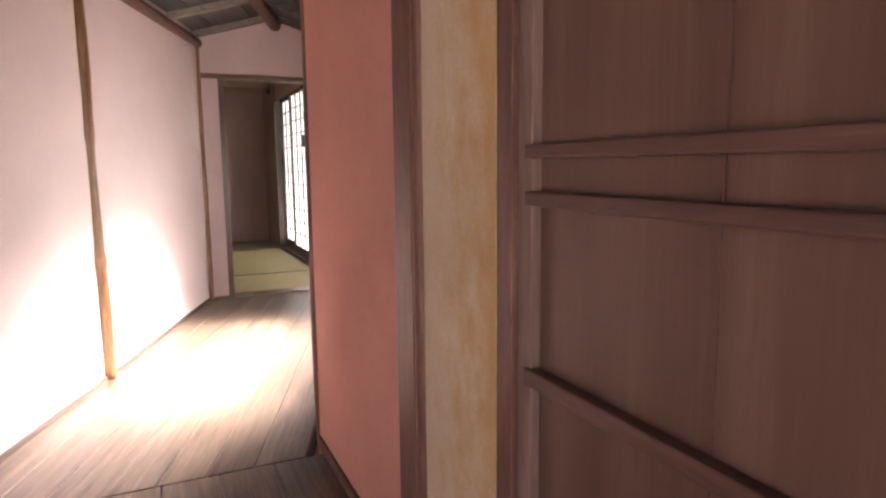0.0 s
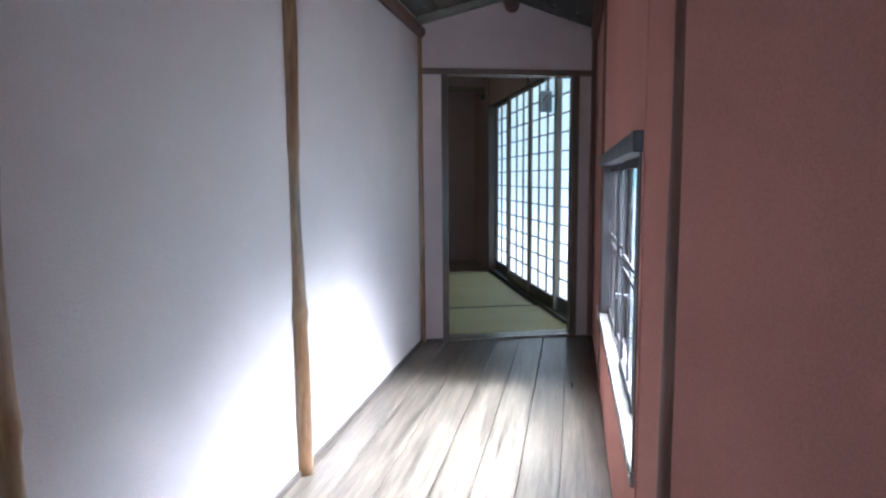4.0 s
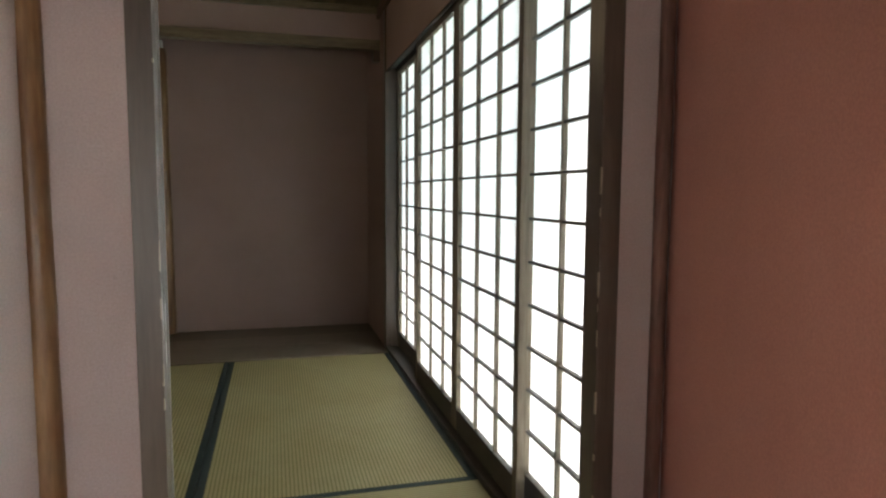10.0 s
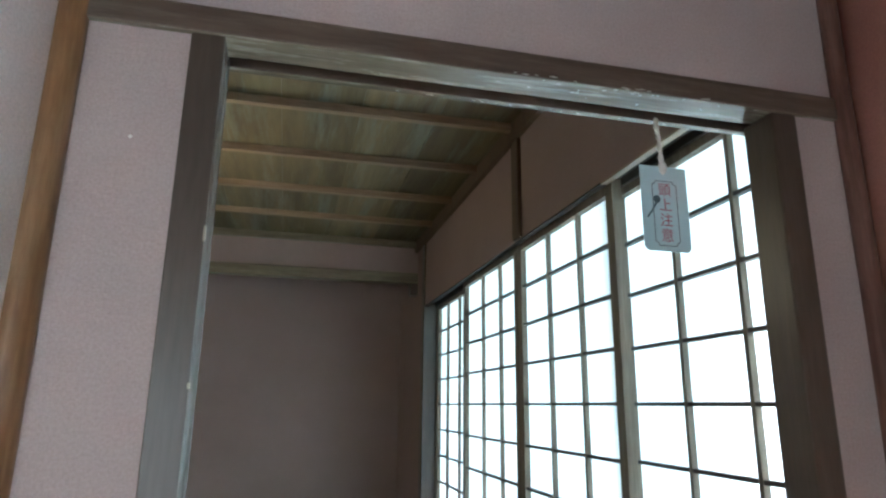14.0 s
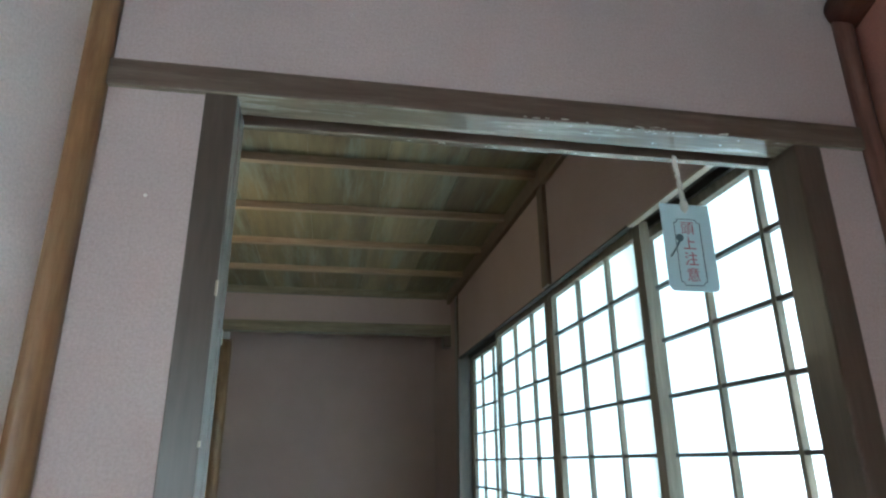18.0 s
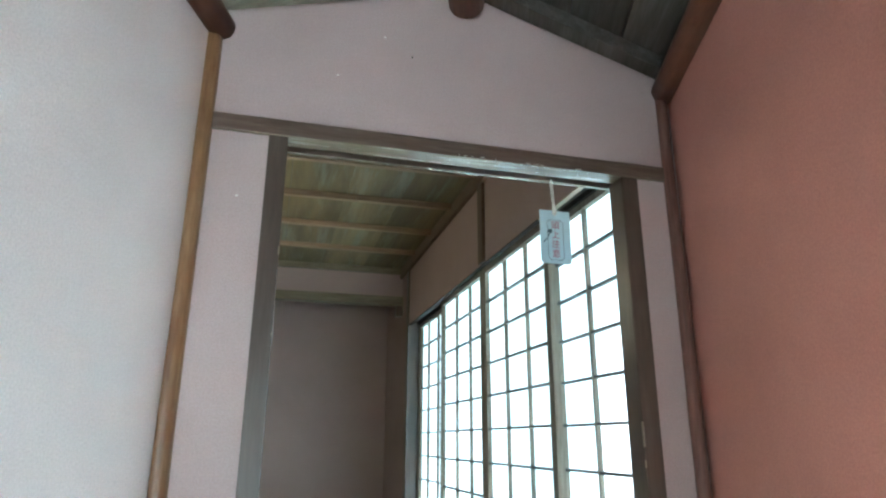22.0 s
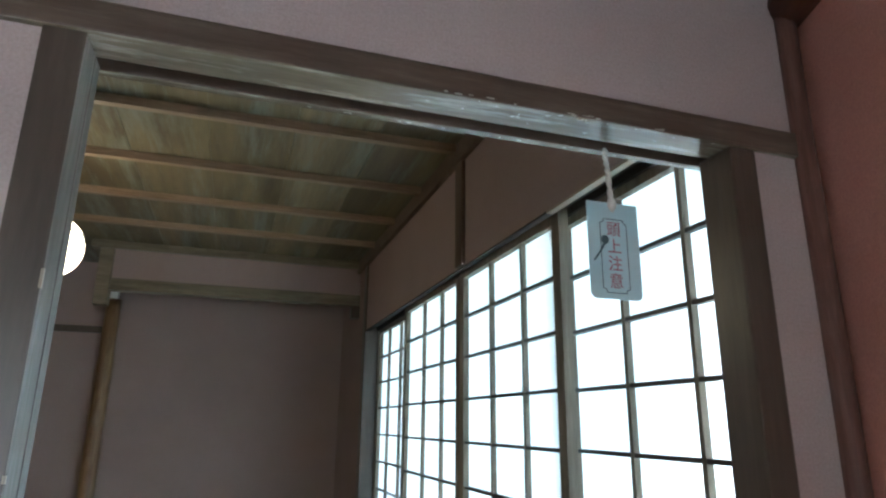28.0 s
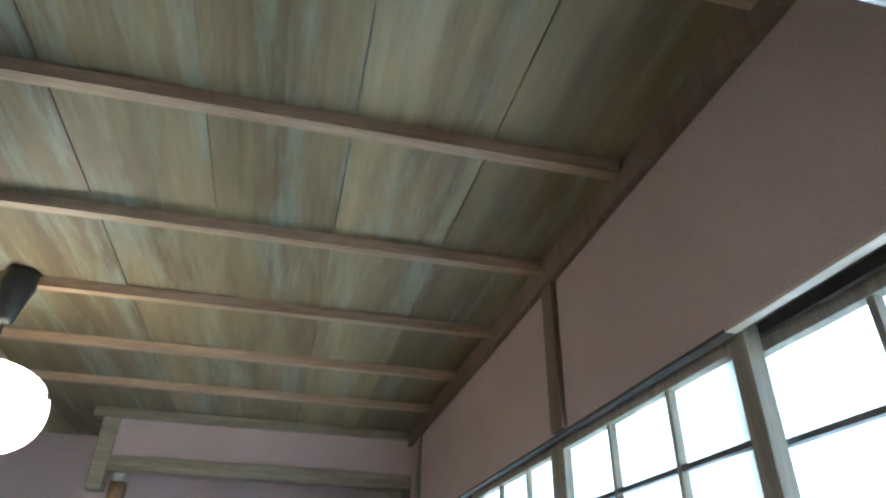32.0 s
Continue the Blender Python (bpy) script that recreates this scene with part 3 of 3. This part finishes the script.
for k in range(9):
    z = 0.70 + 0.80 * rng.random()
    w, h = rng.uniform(0.001, 0.003), rng.uniform(0.006, 0.05)
    part("scuff", boxes((0.5188 - w, 0.5188, -0.0067, -0.0067 + w * 1.6, z, z + h), bevel=0.0003), M_SCUFF, dw, "pale scraped mark on the post edge")

def chip(x, y, z, a, b, turn):
    """A shallow irregular flake where the wood is knocked pale."""
    bm = bmesh.new()
    n = 9
    top = bm.verts.new((0, 0, -0.0007))
    edge = [bm.verts.new((a * math.cos(2 * math.pi * q / n) * rng.uniform(0.6, 1.1), b * math.sin(2 * math.pi * q / n) * rng.uniform(0.6, 1.1), 0.0003)) for q in range(n)]
    for q in range(n):
        bm.faces.new((edge[q], edge[(q + 1) % n], top))
    bm.faces.new(edge)
    part("chip", bm, M_CHIP, dw, "pale flake knocked out of the lintel").matrix_local = pose(x, y, z, *turn)


for q in range(22):
    chip(min(1.33, max(0.85, rng.gauss(1.12, 0.10))), rng.uniform(-0.004, 0.030) if q % 3 else -0.006, 1.7498, rng.uniform(0.0015, 0.006), rng.uniform(0.001, 0.0025), (0, 0, rng.uniform(-25, 25)))
for q in range(14):
    chip(rng.uniform(0.70, 1.33), 0.077, 1.7478, rng.uniform(0.002, 0.007), rng.uniform(0.0008, 0.0022), (0, 0, rng.uniform(-15, 15)))
for q in range(12):
    chip(rng.uniform(0.90, 1.33), -0.0102, rng.uniform(1.7515, 1.755), rng.uniform(0.003, 0.010), rng.uniform(0.0008, 0.002), (-90, 0, 0))

# ---- window of the passage ----
wd = structure("window_1", boxes((PW - 0.022, PW + 0.066, -2.54, -0.740, ZH, ZH + 0.048), bevel=0.004), M_SASH, "low wide wooden lattice window in the red wall", PASS)
part("window_sill", boxes((PW - 0.010, PW + 0.085, -2.54, -0.746, ZS - 0.040, ZS), bevel=0.004), M_SILL, wd, "wooden sill coloured pale as if reflecting the sky")
part("window_frame", boxes((PW - 0.004, PW + 0.034, V1 - 0.036, V1 - 0.001, ZS, ZH), bevel=0.003), M_SASH, wd)
part("window_frame", boxes((PW - 0.004, PW + 0.065, V0, V0 + 0.02, ZS, ZH), bevel=0.003), M_SASH, wd)
for b, a, mid, x0 in ((-0.752, -1.270, -1.024, PW + 0.035), (-1.276, -1.700, -1.518, PW + 0.041), (-1.672, -2.165, -1.945, PW + 0.026), (-2.140, -2.502, -2.32, PW + 0.041)):
    x1 = x0 + 0.013
    sash = part("sash", boxes((x0, x1, a, b, ZH - 0.028, ZH)), M_SASH, wd)
    part("stile", boxes((x0, x1, a, a + 0.030, ZS, ZH - 0.028)), M_SASH, sash)
    part("stile", boxes((x0, x1, b - 0.030, b, ZS, ZH - 0.028)), M_SASH, sash)
    part("rail", boxes((x0, x1, a + 0.026, b - 0.026, ZS, ZS + 0.030)), M_SASH, sash)
    part("bar", boxes((x0 + 0.002, x1 - 0.002, mid - 0.006, mid + 0.006, ZS + 0.030, ZH - 0.028)), M_SASH, sash)
    for z in (0.766, 0.811):
        part("bar", boxes((x0 + 0.001, x1 - 0.001, a + 0.026, b - 0.026, z - 0.006, z + 0.006)), M_SASH, sash)
    pane = part("pane", boxes((x0 + 0.005, x0 + 0.008, a + 0.024, b - 0.024, ZS + 0.028, ZH - 0.026)), M_GLASS, sash)
    pane.visible_shadow = False
kn = tube([(PW + 0.028, -1.672, 0.661), (PW + 0.012, -1.672, 0.661)], [0.006, 0.006], 10)
latch = single("window_latch", kn, M_METAL, "small metal screw latch on the window sash", "latch", PASS)
part("knob", lathe([(0.003, -0.004), (0.011, -0.003), (0.012, 0.0), (0.010, 0.004), (0.003, 0.005)], 16), M_METAL, latch).matrix_local = pose(PW + 0.008, -1.672, 0.661, 0, 90, 0)
for k, (x, z) in enumerate(((0.73, 2.055), (0.80, 2.01), (0.62, 1.93), (0.42, 1.60))):
    single("plaster_chip", lathe([(0.0012, -0.0006), (0.0026, 0.0), (0.0012, 0.0006)], 8), M_WHITE if k != 1 else M_BLACK, "tiny fleck on the plaster above the doorway", "fleck", pose(x, -0.0006, z, 90, 0, 0), "flecks on the plaster")
sw = thing("switch_plate", "small bronze switch plate with pale rocker on the red wall", "switch", PASS)
part("plate", boxes((PW - 0.010, PW, -0.668, -0.598, 0.318, 0.440), bevel=0.003), M_PLATE, sw)
part("rocker", boxes((PW - 0.014, PW - 0.009, -0.648, -0.618, 0.342, 0.416), bevel=0.0015), M_WHITE, sw, "pale plastic rocker")

# ---- entry: boarded sliding door ----
sd = thing("sliding_door", "dark brown boarded sliding door with horizontal battens", "door", ENTRY)
part("stile", boxes((0.4415, 0.485, -4.501, -4.450, 0.0, 2.04), bevel=0.003), M_REDWOOD, sd)
part("stile", boxes((0.4525, 0.484, -4.542, -4.503, 0.0, 2.04), bevel=0.003), M_STILE, sd)
part("stile", boxes((0.452, 0.482, -5.72, -5.68, 0.0, 2.04), bevel=0.003), M_DOOR, sd)
for k, (a, b) in enumerate(((-4.89, -4.542), (-5.16, -4.892), (-5.46, -5.162), (-5.68, -5.462))):
    part("board", boxes((0.470, 0.484, a, b, 0.02, 2.03), bevel=0.0015), M_DOOR, sd)
for z, h in ((1.083, 0.011), (1.010, 0.011), (0.722, 0.014), (0.36, 0.012), (1.62, 0.011), (1.70, 0.011)):
    part("batten", boxes((0.446, 0.4705, -5.68, -4.530, z - h, z + h), bevel=0.003), M_DOORBAT, sd)
part("rail", boxes((0.456, 0.484, -5.68, -4.544, 0.0, 0.05), bevel=0.003), M_DOOR, sd)

# ---- tatami room shell ----
YB = 3.95
structure("wall_back_room", boxes((-1.6, 1.62, YB, YB + 0.1, -0.3, 2.6)), M_WALL_ROOM, "dusky pink-brown plaster wall behind the hanging alcove")
structure("wall_side_room", boxes((-1.6, -1.5, 0.09, YB, -0.3, 2.6)), M_WALL_ROOM, "plain plaster side wall of the tatami room")
SY0, SY1 = 0.125, 3.052
structure("wall_shoji", boxes((1.445, 1.60, SY0 - 0.03, SY1 + 0.10, 1.922, 2.6), (1.445, 1.463, SY0 - 0.03, SY1 + 0.10, 1.898, 1.922)), M_WALL_ROOM, "dusky pink-brown plaster wall above the paper screens")
structure("wall_shoji_near", boxes((1.445, 1.60, 0.09, SY0 - 0.03, -0.3, 2.6)), M_WALL_ROOM, "narrow plaster wall between doorway and paper screens")
structure("wall_shoji_far", boxes((1.445, 1.60, SY1 + 0.10, YB, -0.3, 2.6)), M_WALL_ROOM, "dusky pink-brown plaster wall beside the alcove")
structure("wall_shoji_base", boxes((1.445, 1.60, SY0 - 0.03, SY1 + 0.10, -0.3, -0.03)), M_WALL_ROOM, "plain wall base under the paper screens")
structure("floor_room", boxes((-1.5, 1.60, 0.09, YB, -0.12, -0.035)), M_SHOJI_D, "floor base under the straw mats")
bm = bmesh.new()
for k in range(11):
    x0 = 1.430 - 0.2970 * (k + 1)
    box(bm, x0 + 0.0011, x0 + 0.2959 + (0.02 if k == 0 else 0), 0.09, YB, 2.375 + 0.003 * (k % 2), 2.395)
for k in range(6):
    y = 0.462 + 0.4695 * k
    prism(bm, [(-1.5, y + 0.012, 2.342), (1.424, y - 0.018, 2.342), (1.424, y + 0.012, 2.342), (-1.5, y + 0.042, 2.342)], (0, 0, 0.032), 1)
structure("ceiling_room", bm, (M_CEIL, M_BATTEN), "cedar board ceiling with thin light battens")
structure("trim_ceiling", boxes((1.422, 1.444, 0.09, YB, 2.297, 2.373), bevel=0.004), M_STUD, "dark wooden ceiling edge beam above the screens")
structure("trim_head", boxes((1.464, 1.60, SY0 - 0.03, SY1 + 0.10, 1.914, 1.921), (1.508, 1.518, SY0 - 0.03, SY1 + 0.10, 1.893, 1.914), (1.555, 1.60, SY0 - 0.03, SY1 + 0.10, 1.880, 1.914)), M_TRACK, "dark wooden head track over the paper screens")
# One lip in two colours: light painted on the near part, shade beyond.
structure("trim_head_strip", boxes((1.443, 1.4635, SY0 - 0.03, 0.728, 1.890, 1.897), bevel=0.0015), M_LIP_LIT, "near part of the thin track lip, coloured as if lit")
structure("trim_head_lip", boxes((1.443, 1.4635, 0.730, SY1 + 0.10, 1.890, 1.897), bevel=0.0015), M_TRACK, "far part of the thin track lip, coloured as if shaded")
structure("trim_sill", boxes((1.440, 1.60, SY0 - 0.03, SY1 + 0.10, -0.03, 0.030), bevel=0.002), M_SHOJI_D, "dark wooden bottom track under the paper screens")
single("wall_stud", boxes((1.430, 1.446, 1.345, 1.415, 1.8975, 2.298), bevel=0.003), M_STUD, "short brown post in the plaster above the screens", "post")
single("screen_post", boxes((1.436, 1.58, SY1 + 0.005, SY1 + 0.085, 0.0, 2.298), bevel=0.006), M_JAMB, "square wooden post at the end of the paper screens", "post")

# ---- paper screens ----
PITCH = 0.1457


def shoji(x, y0, y1, bars, label):
    s = thing("shoji_screen", label, "screen", pose(x, y0, 0), "paper screens of the shoji wall")
    w = y1 - y0
    for a in (0.0, w - 0.040):
        part("stile", boxes((0, 0.030, a, a + 0.040, 0.030, 1.911), bevel=0.002), M_SHOJI, s)
    part("rail", boxes((0.001, 0.029, 0.040, w - 0.040, 0.030, 0.128), bevel=0.002), M_SHOJI_D, s, "dark bottom rail")
    part("rail", boxes((0.001, 0.029, 0.040, w - 0.040, 1.873, 1.911)), M_SHOJI, s)
    for y in bars:
        part("kumiko", boxes((0.004, 0.020, y - y0 - 0.006, y - y0 + 0.006, 0.128, 1.873)), M_SHOJI, s)
    for k in range(1, 12):
        z = 0.128 + PITCH * k
        part("kumiko", boxes((0.006, 0.0215, 0.040, w - 0.040, z - 0.0048, z + 0.0048)), M_SHOJI_D, s)
    part("paper", boxes((0.0218, 0.0224, 0.010, w - 0.010, 0.120, 1.900)), M_PAPER, s, "taut white translucent paper")


shoji(1.475, 0.724, 1.487, (0.967, 1.207), "wooden lattice screen with white paper, in front track")
shoji(1.475, 1.490, 2.280, (1.725, 1.970), "wooden lattice screen with white paper, in front track")
shoji(1.521, 0.045, 0.815, (0.315, 0.536), "wooden lattice screen with white paper, in rear track")
shoji(1.521, 2.250, 3.054, (2.552, 2.807), "wooden lattice screen with white paper, in rear track")


# ---- straw mats ----
def mat(x0, x1, y0, y1, along_y):
    t = thing("tatami_mat", "woven rush tatami mat with dark green cloth borders", "tatami mat", pose((x0 + x1) / 2, (y0 + y1) / 2, 0, 0, 0, 0 if along_y else 90), "tatami mats")
    w, h = ((x1 - x0) / 2 - 0.001, (y1 - y0) / 2 - 0.001)
    if not along_y:
        w, h = h, w
    part("mat", boxes((-w + 0.028, w - 0.028, -h, h, -0.034, 0.006), bevel=0.003), M_TATAMI, t)
    for s in (-1, 1):
        a, b = sorted((s * w, s * (w - 0.029)))
        part("border", boxes((a, b, -h, h, -0.034, 0.0085), bevel=0.002), M_HERI, t, "dark green cloth border")


mat(-0.49, 1.438, 0.100, 1.043, False)
mat(0.416, 1.438, 1.045, 2.970, True)
mat(-0.540, 0.414, 1.045, 2.970, True)
mat(-1.496, -0.542, 1.045, 2.970, True)
mat(-1.496, -0.492, 0.100, 1.043, False)
fa = structure("floor_alcove", boxes((-1.5, 1.455, 2.975, YB, -0.034, -0.012)), M_SHOJI_D, "brown wooden board floor under the hanging alcove")
for a, b in ((2.976, 3.03), (3.032, 3.34), (3.342, 3.65), (3.652, YB - 0.002)):
    part("board", boxes((-1.48, 1.45, a, b, -0.012, 0.010), bevel=0.0015), M_ALCOVE, fa)

# ---- hanging alcove ----
ha = thing("hanging_alcove", "hanging alcove wall with a light wooden beam", "alcove")
part("beam", boxes((-0.018, 1.445, 3.30, 3.375, 2.083, 2.152), bevel=0.005), M_BEAM, ha)
part("panel", boxes((-0.018, 1.445, 3.32, 3.355, 2.152, 2.372)), M_WALL_ROOM, ha, "pink-grey plaster panel above the beam")
part("edge_trim", boxes((-0.143, 1.422, 3.29, 3.38, 2.328, 2.374), bevel=0.004), M_BEAM, ha)
part("hanging_post", boxes((-0.094, -0.018, 3.293, 3.382, 1.993, 2.328), bevel=0.008), M_BEAM, ha, "short hanging post with a cut lower end")
part("hanging_post", boxes((1.392, 1.444, 3.297, 3.378, 2.003, 2.081), bevel=0.005), M_JAMB, ha)
single("alcove_post", log_bm((-0.082, YB - 0.02, 0), (-0.088, YB - 0.02, 2.130), 0.054, 0.047, 41.3, 0.006, 40, 0.06, ((0.4, 0.003),)), M_POST, "brown natural log post at the back wall", "post", None, "", True)
single("wall_block", boxes((-0.116, -0.064, YB - 0.05, YB, 2.132, 2.190), bevel=0.004), M_WHITE, "small white block on top of the log post", "block")
single("wall_rail", boxes((-1.5, -0.134, YB - 0.022, YB, 1.905, 1.949), bevel=0.003), M_JAMB, "narrow dark wall rail beside the log post", "rail")

# ---- pendant lamp ----
lp = thing("pendant_lamp", "lit white globe pendant lamp with a black ceiling cap", "lamp", pose(-0.047, 1.853, 0.045))
part("ceiling_cap", lathe([(0.034, 2.330), (0.046, 2.322), (0.048, 2.272), (0.040, 2.252), (0.026, 2.175), (0.020, 2.160), (0.008, 2.156)], 28), M_BLACK, lp, "tapered black plastic cap", smooth=True)
part("cord", tube([(0, 0, 2.16), (0.002, 0, 2.12), (0, 0, 2.075)], [0.004] * 3, 8), M_BLACK, lp)
part("neck", lathe([(0.008, 2.085), (0.026, 2.078), (0.050, 2.052), (0.060, 2.034), (0.02, 2.030)], 28), M_METAL, lp, smooth=True)
prof = []
for i in range(25):
    a = -math.pi / 2 + math.pi * i / 24
    prof.append((max(0.004, 0.185 * abs(math.cos(a)) ** 0.72), 1.92 + 0.120 * math.copysign(abs(math.sin(a)) ** 0.9, math.sin(a))))
shade = part("shade", lathe(prof, 56), M_SHADE, lp, "glowing white milk-glass shade", smooth=True)


def rim(z):
    a = math.asin(min(1, abs(z - 1.92) / 0.12) ** (1 / 0.9))
    return 0.185 * math.cos(a) ** 0.72


zr = 1.962
ring = [(math.cos(t) * (rim(zr) + 0.0012), math.sin(t) * (rim(zr) + 0.0012), zr) for t in [2 * math.pi * k / 48 for k in range(49)]]
part("band", tube(ring, [0.0021] * 49, 6), M_BLACK, shade, "thin dark line round the shade")
for k in range(6):
    t = 2 * math.pi * k / 6 - 1.05
    pts = [(math.cos(t) * (rim(z) + 0.0012), math.sin(t) * (rim(z) + 0.0012), z) for z in (zr - 0.026, zr - 0.012, zr, zr + 0.012, zr + 0.024)]
    part("star", tube(pts, [0.0008, 0.0026, 0.0052, 0.0026, 0.0008], 8), M_BLACK, shade, "small dark star mark")
part("socket", lathe([(0.004, 1.782), (0.012, 1.784), (0.016, 1.796), (0.013, 1.803), (0.004, 1.804)], 16), M_METAL, lp)
part("pull_cord", tube([(0, 0, 1.785), (0.002, 0.001, 1.74), (0.0, 0.002, 1.690)], [0.0022] * 3, 6), M_CORD, lp, "brown twisted pull cord")
part("tassel", lathe([(0.002, 1.697), (0.007, 1.689), (0.0085, 1.67), (0.008, 1.61), (0.009, 1.575), (0.002, 1.573)], 12), M_CORD, lp, "brown cord tassel")

# ---- warning tag in the doorway ----
TX, TY, TZ = 1.193, 0.060, 1.663
tg = thing("warning_tag", "pale blue card tag with red writing hung in the doorway", "sign", pose(TX, TY, 0))
bm = bmesh.new()
w, h, r = 0.0415, 0.141, 0.010
pts = [(-w, 0, TZ), (w, 0, TZ)] + [(w - r + r * math.cos(t), 0, TZ - h + r + r * math.sin(t)) for t in [-math.pi / 2 * k / 6 for k in range(7)]] + [(-w + r - r * math.sin(t), 0, TZ - h + r - r * math.cos(t)) for t in [math.pi / 2 * k / 6 for k in range(7)]]
prism(bm, pts, (0, 0.0012, 0))
card = part("card", bm, M_TAG, tg, "pale blue laminated card")
bm = bmesh.new()
fw, z0, z1, c = 0.0215, TZ - 0.025, TZ - 0.132, 0.006
fr = [(-fw + c, z0), (fw - c, z0), (fw - c * 0.8, z0 - c * 0.8), (fw, z0 - c), (fw, z1 + c), (fw - c * 0.8, z1 + c * 0.8), (fw - c, z1), (-fw + c, z1), (-fw + c * 0.8, z1 + c * 0.8), (-fw, z1 + c), (-fw, z0 - c), (-fw + c * 0.8, z0 - c * 0.8)]
for (xa, za), (xb, zb) in zip(fr, fr[1:] + fr[:1]):
    d = Vector((xb - xa, 0, zb - za)).normalized()
    n = Vector((d.z, 0, -d.x)) * 0.0005
    prism(bm, [Vector((xa, -0.0002, za)) - n, Vector((xb, -0.0002, zb)) - n, Vector((xb, -0.0002, zb)) + n, Vector((xa, -0.0002, za)) + n], (0, -0.0003, 0))
part("printed_frame", bm, M_INK, card, "thin dark printed frame")
for k, ch in enumerate("頭上注意"):
    cu = bpy.data.curves.new("letter", 'FONT')
    cu.body, cu.size, cu.align_x, cu.align_y = ch, 0.0235, 'CENTER', 'CENTER'
    cu.extrude, cu.resolution_u = 0.00015, 3
    tmp = new("tmp", cu)
    me = bpy.data.meshes.new_from_object(tmp.evaluated_get(bpy.context.evaluated_depsgraph_get()))
    bpy.data.objects.remove(tmp)
    me.materials.clear()
    me.materials.append(M_RED)
    ob = new("letter", me)
    ob.parent = card
    ob.matrix_local = pose(0, -0.0006, TZ - 0.041 - 0.0252 * k, 90, 0, 0)
bm = bmesh.new()
bmesh.ops.create_circle(bm, cap_ends=True, radius=0.0065, segments=14, matrix=pose(-0.0145, -0.0004, TZ - 0.056, 90, 0, 0))
part("stain", bm, M_SMUDGE, card, "dark smudge")
part("stain", tube([(-0.015, -0.0002, TZ - 0.060), (-0.023, -0.0002, TZ - 0.074), (-0.033, -0.0002, TZ - 0.087)], [0.0022, 0.0013, 0.0015], 6), M_SMUDGE, card, "dark smudge")
part("eyelet", lathe([(0.002, -0.0006), (0.0042, -0.0004), (0.0042, 0.0004), (0.002, 0.0006)], 14), M_WHITE, card).matrix_local = pose(0, -0.0004, TZ - 0.009, 90, 0, 0)
part("knot", lathe([(0.001, TZ - 0.014), (0.0062, TZ - 0.008), (0.0070, TZ - 0.001), (0.0052, TZ + 0.006), (0.001, TZ + 0.010)], 12), M_STRING, tg, "tied hemp knot", smooth=True)
ROPE = [(-0.002, 0.004, 1.749), (-0.005, 0.002, 1.735), (-0.003, 0.001, 1.712), (0.0, 0.0, TZ - 0.004)]


def rope_at(q):
    k = min(int(q * 3), 2)
    return Vector(ROPE[k]).lerp(Vector(ROPE[k + 1]), q * 3 - k)


for ph in (0.0, math.pi):
    pts = [rope_at(q / 30) + Vector((math.cos(q * 0.8 + ph), math.sin(q * 0.8 + ph), 0)) * 0.0021 for q in range(31)]
    part("string", tube(pts, [0.0024] * 31, 7, 0.25, 2.0 + ph), M_STRING, tg, "twisted hemp string", smooth=True)
bm = bmesh.new()
for q in range(90):
    p = rope_at(rng.random())
    d = Vector((rng.uniform(-1, 1), rng.uniform(-1, 1), rng.uniform(-0.6, 0.6))).normalized()
    n = d.orthogonal().normalized() * 0.00028
    m = d.cross(n)
    a, b = p + d * 0.003, p + d * rng.uniform(0.006, 0.0105) + Vector((0, 0, rng.uniform(-0.003, 0.001)))
    base = [bm.verts.new(a + w) for w in (n, -n * 0.5 + m * 0.8, -n * 0.5 - m * 0.8)]
    tip = bm.verts.new(b)
    bm.faces.new(base)
    for e in range(3):
        bm.faces.new((base[e], base[(e + 1) % 3], tip))
part("fray", bm, M_STRING, tg, "loose fibres of the hemp string")

# ---- outside ----
# Unseen slab, its depth chosen to block direct sun on the paper.
structure("eaves", boxes((1.60, 3.3, 0.0, 4.3, 2.40, 2.48)), M_TILE, "unseen deep eaves added to keep sun off the paper screens")
structure("roof", boxes((-4.5, 1.62, 0.0, 4.3, 2.62, 2.72), (-4.5, 0.75, -7.6, 0.0, 2.62, 2.72)), M_TILE, "plain dark roof over the house")
structure("veranda", boxes((1.60, 1.80, 0.1, 4.2, -0.12, -0.05)), M_RAFTER, "plain wooden veranda outside the screens")
# Added slope that catches the sun and fills the window view brightly.
bm = bmesh.new()
prism(bm, [(9.4, -60, -0.46), (40, -60, 10.7), (40, -60, -0.46)], (0, 260, 0))
structure("bank_backdrop", bm, M_BANK, "added bank coloured bright cyan for the glare beyond the gravel", PASS)
